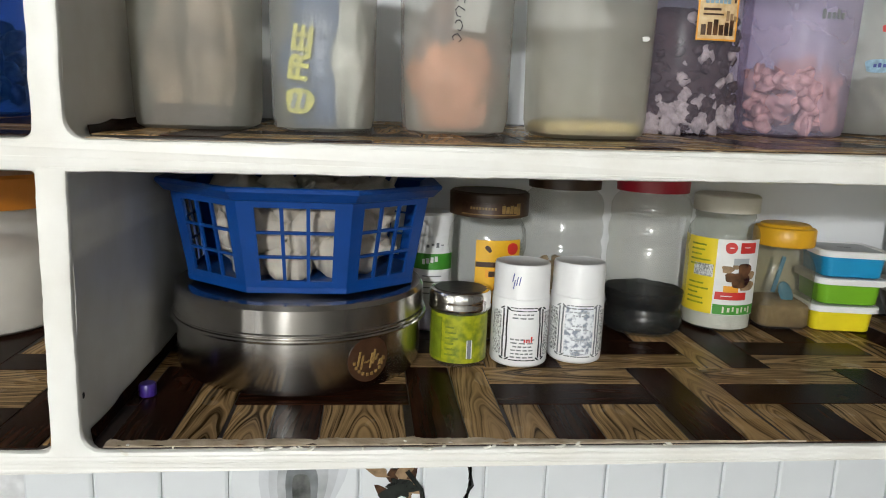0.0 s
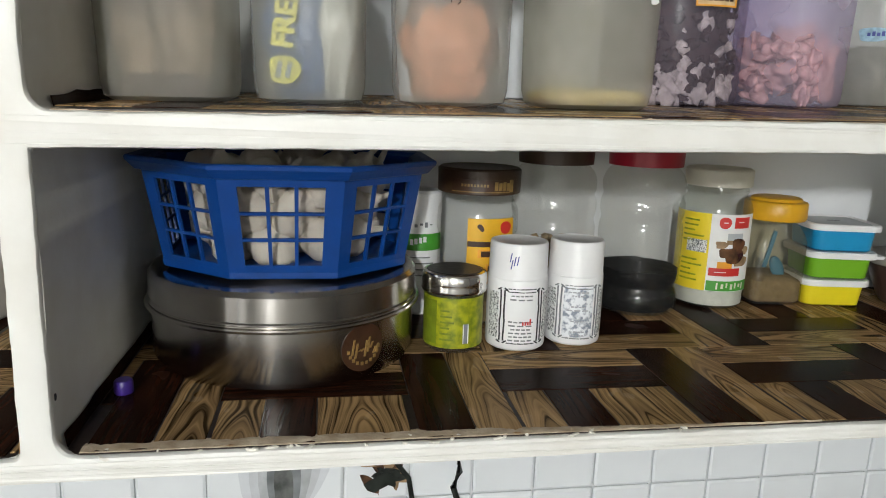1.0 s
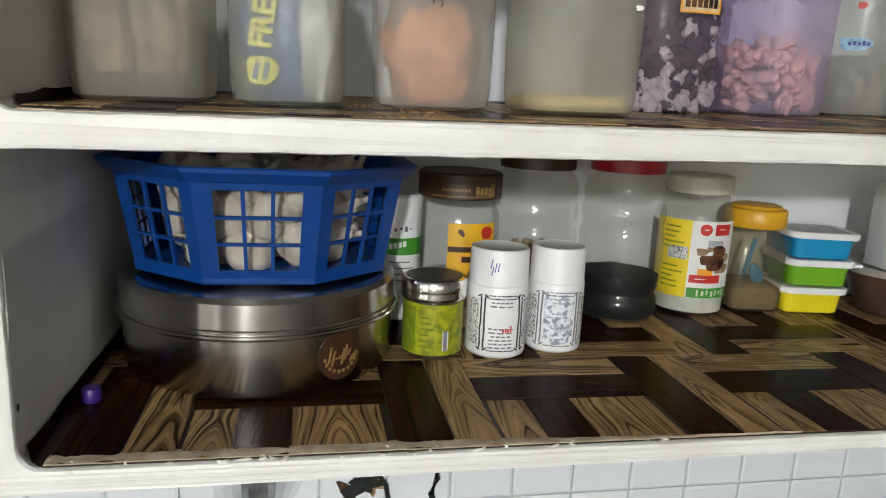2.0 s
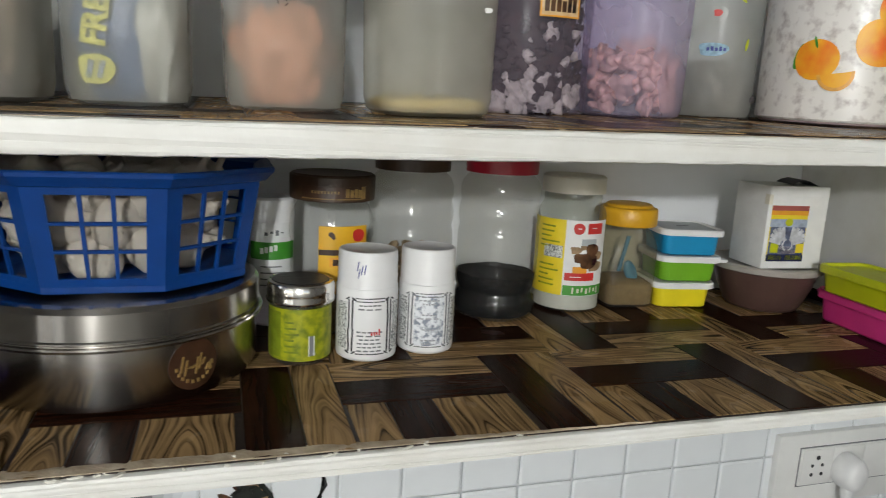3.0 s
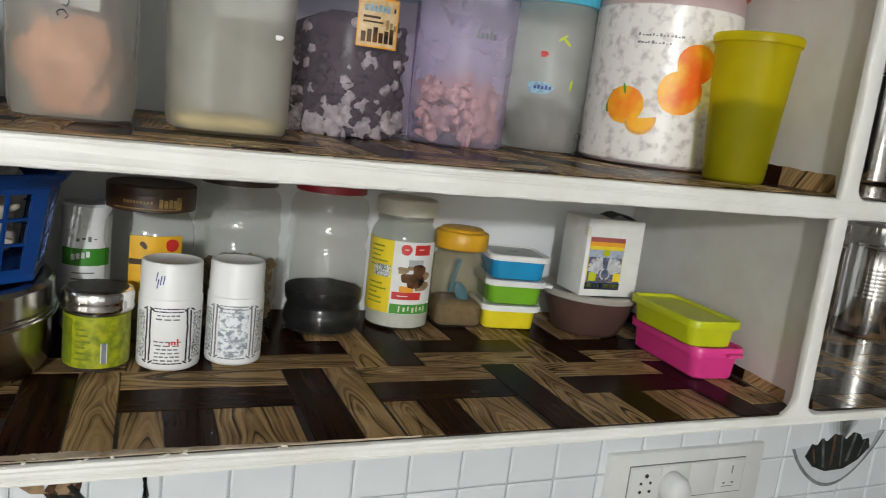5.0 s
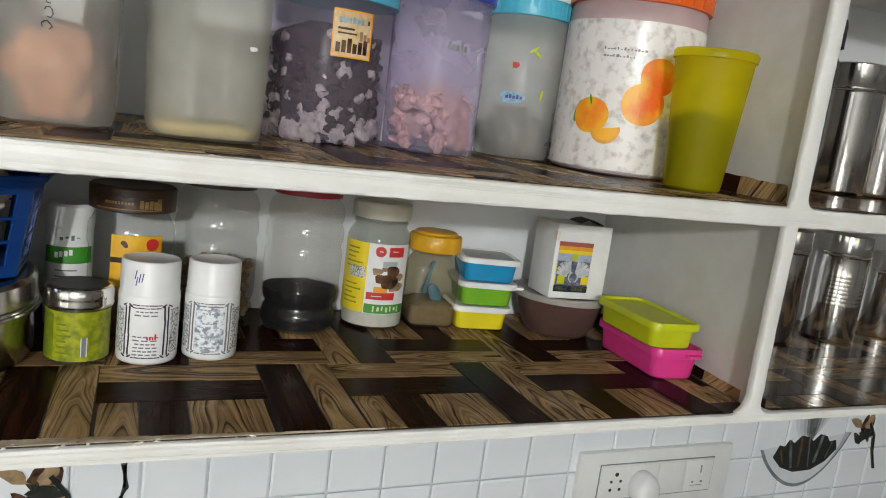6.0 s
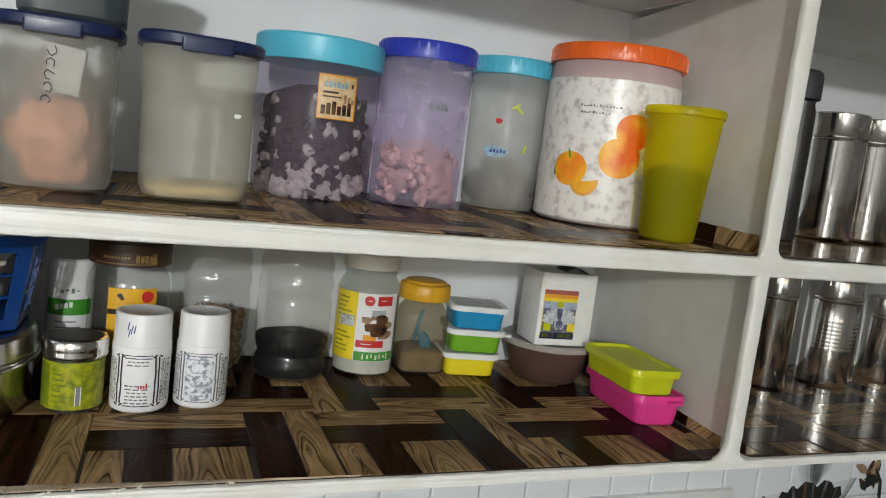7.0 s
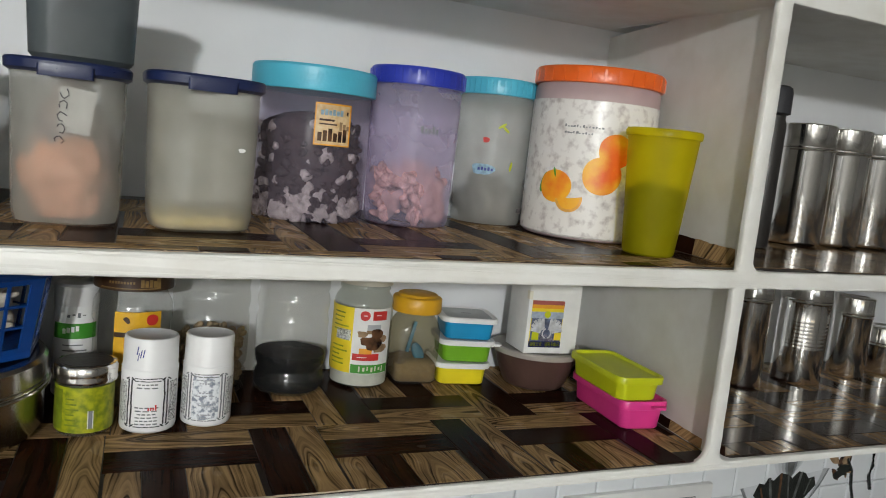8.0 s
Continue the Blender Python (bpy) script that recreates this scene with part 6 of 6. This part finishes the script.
part("lid", lathe([(0.064, 0.157), (0.071, 0.1575), (0.0715, 0.178), (0.068, 0.18), (0, 0.18)], 64), M_NAVYLID, t, "navy screw lid")
bm, rng = bmesh.new(), random.Random(8)
for i in range(110):
    a, q = rng.uniform(0, 6.283), 0.058 * math.sqrt(rng.uniform(0.3, 1))
    lump(bm, (q * math.cos(a), q * math.sin(a), 0.012 + rng.uniform(0, 0.075)), 0.010, 0.008, 0.0075, (rng.uniform(0, 3), rng.uniform(0, 3), 0), 8, 6, 0.2, rng)
o = finish("wrapped_pieces", bm, M_BLUEBEAN, None, "rounded pieces seen through the blue jar", sharp=80)
o.matrix_world = on_mid(-0.382, 0.862)
tagged(o, category="food", kind="stuff")


# ---- on the tiled wall ----
def switch_board():
    x0, x1, z0, z1 = 0.772, 1.083, 0.968, 1.082
    y = BACK - 0.001
    t = thing("switch_board", pose(x0, y, z0), "white electric switch board with sockets and a plug", "switch board")
    w, h = x1 - x0, z1 - z0
    part("back_box", bevel_box(0, w, -0.011, 0.004, 0, h, 0.0015), M_PLATE, t)
    m0, m1, n0, n1 = 0.040, w - 0.040, 0.034, h - 0.022
    bm = bmesh.new()
    for a, b, c, d in ((m0 - 0.0018, m1 + 0.0018, n0 - 0.0018, n0), (m0 - 0.0018, m1 + 0.0018, n1, n1 + 0.0018), (m0 - 0.0018, m0, n0, n1), (m1, m1 + 0.0018, n0, n1)):
        box(bm, a, b, -0.0115, -0.0105, c, d)
    part("frame_line", bm, M_GREYINK, t, "dark gap round the plate", smooth=False)
    part("plate", bevel_box(m0, m1, -0.0132, -0.0105, n0, n1, 0.0008), M_PLATE, t)
    for k in range(4):
        a = m0 + 0.002 + k * (m1 - m0 - 0.004) / 4
        b = a + (m1 - m0 - 0.004) / 4 - 0.0006
        mod = part("socket" if k in (0, 3) else "rocker_switch", bevel_box(a, b, -0.0144, -0.013, n0 + 0.002, n1 - 0.002, 0.0006), M_PLATE, t)
        holes = {0: ((0, 0.014, 0.0034), (-0.009, 0.002, 0.0024), (0.009, 0.002, 0.0024), (-0.009, -0.012, 0.0027), (0.009, -0.012, 0.0027)),
                 }.get(k, ())
        for dx, dz, r in holes:
            o = part("pin_hole", lathe([(r, 0), (r, 0.0008), (0, 0.0008)], 14), M_INK, mod)
            o.matrix_local = pose((a + b) / 2 + dx, -0.0144, (n0 + n1) / 2 + dz, 90, 0, 0)
        if k == 3:
            mid = (a + b) / 2
            for x_a, x_b, z_a, z_b in ((0.003, 0.0056, 0.004, 0.018), (-0.012, -0.008, -0.013, -0.010), (0.006, 0.011, -0.013, -0.010), (-0.014, 0.012, -0.018, -0.0172)):
                part("printed_mark", box(bmesh.new(), mid + x_a, mid + x_b, -0.0147, -0.0143, (n0 + n1) / 2 + z_a, (n0 + n1) / 2 + z_b), M_GREYINK, mod, smooth=False)
    px, pz = m0 + 0.078, 0.056
    p = thing("power_plug", pose(x0 + px, y - 0.0144, z0 + pz), "white moulded power plug in the switch board", "plug")
    bm = lathe([(0.023, 0), (0.0245, 0.003), (0.0245, 0.012), (0.0235, 0.022), (0.020, 0.029), (0.013, 0.033), (0, 0.034)], 36)
    for v in bm.verts:
        v.co.x *= 0.92
        v.co.y *= 1.1
    o = part("plug_body", bm, M_WHITE, p)
    o.matrix_local = pose(0, 0, 0, 90, 0, 0)
    bm = lathe([(0.010, 0), (0.0095, 0.014), (0.007, 0.022), (0, 0.022)], 20)
    o = part("cable_grip", bm, M_WHITE, p, "white strain relief")
    o.matrix_local = pose(-0.002, -0.016, -0.020, 180, 0, 0)
    bm = tube(bmesh.new(), [(-0.002, -0.016, -0.038), (-0.003, -0.016, -0.06), (-0.006, -0.014, -0.12), (-0.008, -0.010, -0.25)], 0.0038, 10)
    part("cable", bm, M_WHITE, p, "white cable")


def tile_motif(x, z, s):
    """A printed decor on the tiles: a glazed bowl of dark sticks and a brown twig beside it."""
    y = BACK - 0.0028
    t = thing("tile_decor", pose(x, y, z), "brown and grey printed kitchen motif on white tiles", "tile print", "printed tile motifs")

    def poly(name, pts, material, label, th):
        bm = bmesh.new()
        loft(bm, [[(px * s, yy, pz * s) for px, pz in pts] for yy in (0.0, -th)])
        part(name, bm, material, t, label, smooth=False)
    rim = [(-0.10 + 0.2 * i / 16, -0.012 - 0.078 * math.sin(math.pi * i / 16) ** 0.8 + 0.010 * (i - 8) / 8) for i in range(17)]
    core = [(px * 0.95 + 0.001, pz * 0.93 - 0.001) for px, pz in rim[::-1]]
    poly("bowl_fill", rim, M_PRINT_FAINT3, "pale printed bowl", 0.00015)
    poly("bowl_print", rim + core, M_PRINT_GREY, "grey printed bowl outline", 0.0004)
    poly("bowl_shade", rim[9:] + [(px * 0.55 + 0.03, pz * 0.8) for px, pz in rim[:8:-1]], M_PRINT_PALE, "pale printed bowl shading", 0.0002)
    mass = [(-0.07, -0.036), (-0.06, -0.016), (-0.048, -0.019), (-0.04, -0.008), (-0.028, -0.014), (-0.014, -0.002), (0.004, -0.006), (0.014, -0.013), (0.028, -0.002), (0.044, -0.006), (0.052, -0.016), (0.066, -0.014), (0.072, -0.03), (0.05, -0.05), (0.02, -0.063), (-0.02, -0.064), (-0.05, -0.054)]
    poly("sticks_print", mass, M_PRINT_BLACK, "dark printed sticks heaped in the bowl", 0.0006)
    for k, (xa, xb, za, zb, w) in enumerate(((-0.038, -0.026, -0.01, -0.056, 0.005), (-0.013, -0.01, -0.004, -0.058, 0.005), (0.004, 0.012, -0.008, -0.057, 0.003), (0.034, 0.024, -0.005, -0.05, 0.006), (-0.058, -0.046, -0.02, -0.048, 0.003), (0.058, 0.048, -0.018, -0.044, 0.003))):
        poly("stick_print", [(xa - w / 2, za), (xa + w / 2, za + 0.002), (xb + w / 2, zb), (xb - w / 2, zb - 0.001)], (M_PRINT_DUSK, M_PRINT_BR, M_PRINT_DUSK)[k % 3], "olive grey printed stick", 0.0008)
    for k, (rx, lean, mm) in enumerate(((0.044, 0.012, M_PRINT_FAINT3), (0.034, 0.008, M_PRINT_FAINT2), (0.025, 0.004, M_PRINT_FAINT), (0.016, 0.0, M_PRINT_GREY), (0.009, -0.001, M_PRINT_DUSK))):
        pts = []
        for q in [2 * math.pi * n / 24 for n in range(24)]:
            up = math.sin(q)
            pts.append((0.006 + rx * math.cos(q) * (1 + 0.35 * up) + lean * up, 0.045 - 0.006 * k + (0.06 - 0.006 * k) * up + 0.004 * math.sin(3 * q)))
        poly("smoke_print", pts, mm, "grey printed smoke", 0.0002 + 0.00007 * k)
    return t


switch_board()
for bx, bz in ((-0.085, 1.034), (1.275, 1.086)):
    tile_motif(bx, bz, 1.15)


def twig_print(x, z, s):
    y = BACK - 0.0028
    t = thing("tile_decor", pose(x, y, z), "brown twig printed on a white tile", "tile print", "printed tile motifs")
    rng = random.Random(6)
    for k, (m, n) in enumerate(((M_PRINT_BR, 5), (M_PRINT_TAN, 4), (M_PRINT_BLACK, 3))):
        bm = bmesh.new()
        for i in range(n):
            cx, cz = rng.uniform(-0.03, 0.03), rng.uniform(-0.012, 0.03)
            a = rng.uniform(0, 3.14)
            pts = [(cx + 0.019 * math.cos(q) * math.cos(a) * (1 + 0.3 * math.sin(3 * q)) - 0.007 * math.sin(q) * math.sin(a), cz + 0.016 * math.cos(q) * math.sin(a) * (1 + 0.3 * math.sin(2 * q)) + 0.009 * math.sin(q) * math.cos(a)) for q in [2 * math.pi * j / 14 for j in range(14)]]
            loft(bm, [[(px * s, yy, pz * s) for px, pz in pts] for yy in (0.0, -0.0003 - 0.0001 * (k * 5 + i))])
        part("twig_print", bm, m, t, smooth=False)
    bm = bmesh.new()
    tube(bm, [(0.012, -0.0004, 0.02), (0.03, -0.0004, -0.005), (0.036, -0.0004, -0.04), (0.05, -0.0004, -0.075)], 0.0034 * s, 6)
    part("stem_print", bm, M_PRINT_BLACK, t, "dark printed stem")
    bm = bmesh.new()
    tube(bm, [(0.088, -0.0004, 0.03), (0.091, -0.0004, 0.0), (0.084, -0.0004, -0.02), (0.094, -0.0004, -0.05)], 0.0042 * s, 6)
    part("stem_print", bm, M_PRINT_BLACK, t, "dark printed stem")


twig_print(0.036, 1.078, 1.0)
twig_print(1.425, 1.08, 1.0)

o = finish("nail", lump(bmesh.new(), (0, 0, 0), 0.001, 0.0014, 0.0026, (0, 0, 0), 8, 6, 0.2, random.Random(2)), M_INK, None, "small dark nail in the partition")
o.matrix_world = pose(DIV_L, 0.6195, 1.3355)
tagged(o, category="nail")

# ---- worn edges ----
bm, loops = bmesh.new(), []
for i in range(160):
    x = DIV_L + 0.012 + (0.30 - DIV_L) * i / 159
    w = 0.5 + 0.5 * noise.noise((x * 60, 2, 0)) + 0.35 * noise.noise((x * 190, 4, 0))
    fade = max(0.08, 1 - max(0, (x - 0.05) / 0.24))
    y0, y1 = FRONT + 0.004 + 0.0012 * w, FRONT + 0.0055 + (0.010 + 0.004 * w) * fade
    h = 0.0016 + 0.0012 * w
    loops.append([(x, y0, LOW - 0.0015), (x, y0 + 0.0003, LOW + h * 0.7), (x, (y0 + y1) / 2, LOW + h), (x, y1, LOW + 0.0012), (x, y1, LOW - 0.0015)])
loft(bm, loops)
tagged(finish("torn_edge", bm, M_TORN, None, "torn beige paper edge along the lower shelf", sharp=50), kind="structure")
bm, rng = bmesh.new(), random.Random(14)
for i in range(70):
    x = rng.uniform(DIV_L + 0.02, 0.22)
    lump(bm, (x, FRONT + rng.uniform(0.001, 0.010), LOW + rng.uniform(-0.0012, 0.0012)), rng.uniform(0.001, 0.005), rng.uniform(0.0008, 0.0025), rng.uniform(0.0005, 0.0014), (0, rng.uniform(-0.4, 0.4), rng.uniform(-0.6, 0.6)), 6, 4, 0.5, rng)
tagged(finish("paint_flakes", bm, M_FLAKE, None, "loose flakes of white paint on the shelf edge", sharp=40), category="paint flakes", kind="stuff")
bm = bmesh.new()
for i in range(34):
    x, top = rng.uniform(-0.19, 1.3), rng.random() < 0.55
    z = (up_top(x) - rng.uniform(0.001, 0.004)) if top else rng.choice((up_under(x) + 0.003, LOW - 0.002))
    y = FRONT + (0.0022 if top else 0.0012)
    lump(bm, (x, y, z), rng.uniform(0.0006, 0.0028), 0.0011, rng.uniform(0.0003, 0.0007), (0, rng.uniform(-0.3, 0.3), 0), 6, 4, 0.5, rng)
tagged(finish("edge_chips", bm, M_STAIN, None, "brown chips where the paint has worn off the edges", sharp=40), category="chips", kind="stuff")
bm, loops = bmesh.new(), []
for i in range(300):
    x = DIV_L + 0.01 + (0.70 - DIV_L) * i / 299
    w = noise.noise((x * 70, 9, 0)) + 0.5 * noise.noise((x * 200, 1, 0))
    y0 = FRONT + 0.0062 + 0.0012 * w
    z = up_top(x, FRONT + 0.006)
    loops.append([(x, y0, z - 0.001), (x, y0 + 0.0002, z + 0.0007), (x, y0 + 0.007, z + 0.0012), (x, y0 + 0.007, z - 0.001)])
loft(bm, loops)
tagged(finish("torn_edge", bm, M_TORN, None, "worn paper edge of the middle shelf liner", sharp=50), kind="structure")

# ---- liners and tiles, piece by piece ----
flat = lambda x: LOW
liner(DIV_L + 0.003, 0.7175, FRONT + 0.004, BACK - 0.001, flat, 0.0, 0.0, 0.0985, 0.768, (0.012, 0.034), "printed wood plank film on the lower shelf", 0.088, (0.009, 0.012))
liner(DIV_L + 0.004, 0.716, FRONT + 0.006, BACK - 0.001, up_top, 0.015, RISE, 0.0275, 0.637, (0.03, 0.012), "printed wood plank film on the middle shelf", 0.088, (0.0075, 0.02))
liner(0.735, 1.75, FRONT + 0.006, BACK - 0.001, flat, 0.0, 0.0, 0.12, 0.735, (0.006, 0.006), "glossy printed wood plank film in the canister bay")
liner(0.735, 1.75, FRONT + 0.004, BACK - 0.001, up_top, 0.015, RISE, 0.09, 0.66, (0.02, 0.006), "glossy printed wood plank film on the canister shelf")
liner(-0.75, -0.2085, FRONT + 0.004, BACK - 0.001, flat, 0.0, 0.0, 0.02, 0.72, (0.006, 0.006), "printed wood plank film in the neighbouring bay")
liner(-0.75, -0.2085, FRONT + 0.006, BACK - 0.001, up_top, 0.015, RISE, 0.05, 0.70, (0.006, 0.006), "printed wood plank film on the neighbouring shelf")

me = bpy.data.meshes.new("tile")
bm = bmesh.new()
g, e = TILE / 2 - 0.0008, 0.006
rr_loft([(2 * g, 2 * g, 0.003, 0), (2 * g, 2 * g, 0.003, 0.005), (2 * g - e, 2 * g - e, 0.003, 0.0068)], 2, bm)
bm.to_mesh(me), bm.free()
me.materials.append(M_TILE)
for i in range(-9, 17):
    for j in range(-3, 2):
        ob = new("tile", me)
        ob.parent = wall_tiles
        z = TZ + (j + 0.5) * TILE
        ob.matrix_world = pose(TX + (i + 0.5) * TILE, BACK + 0.0045, z, 90, 0, 0)
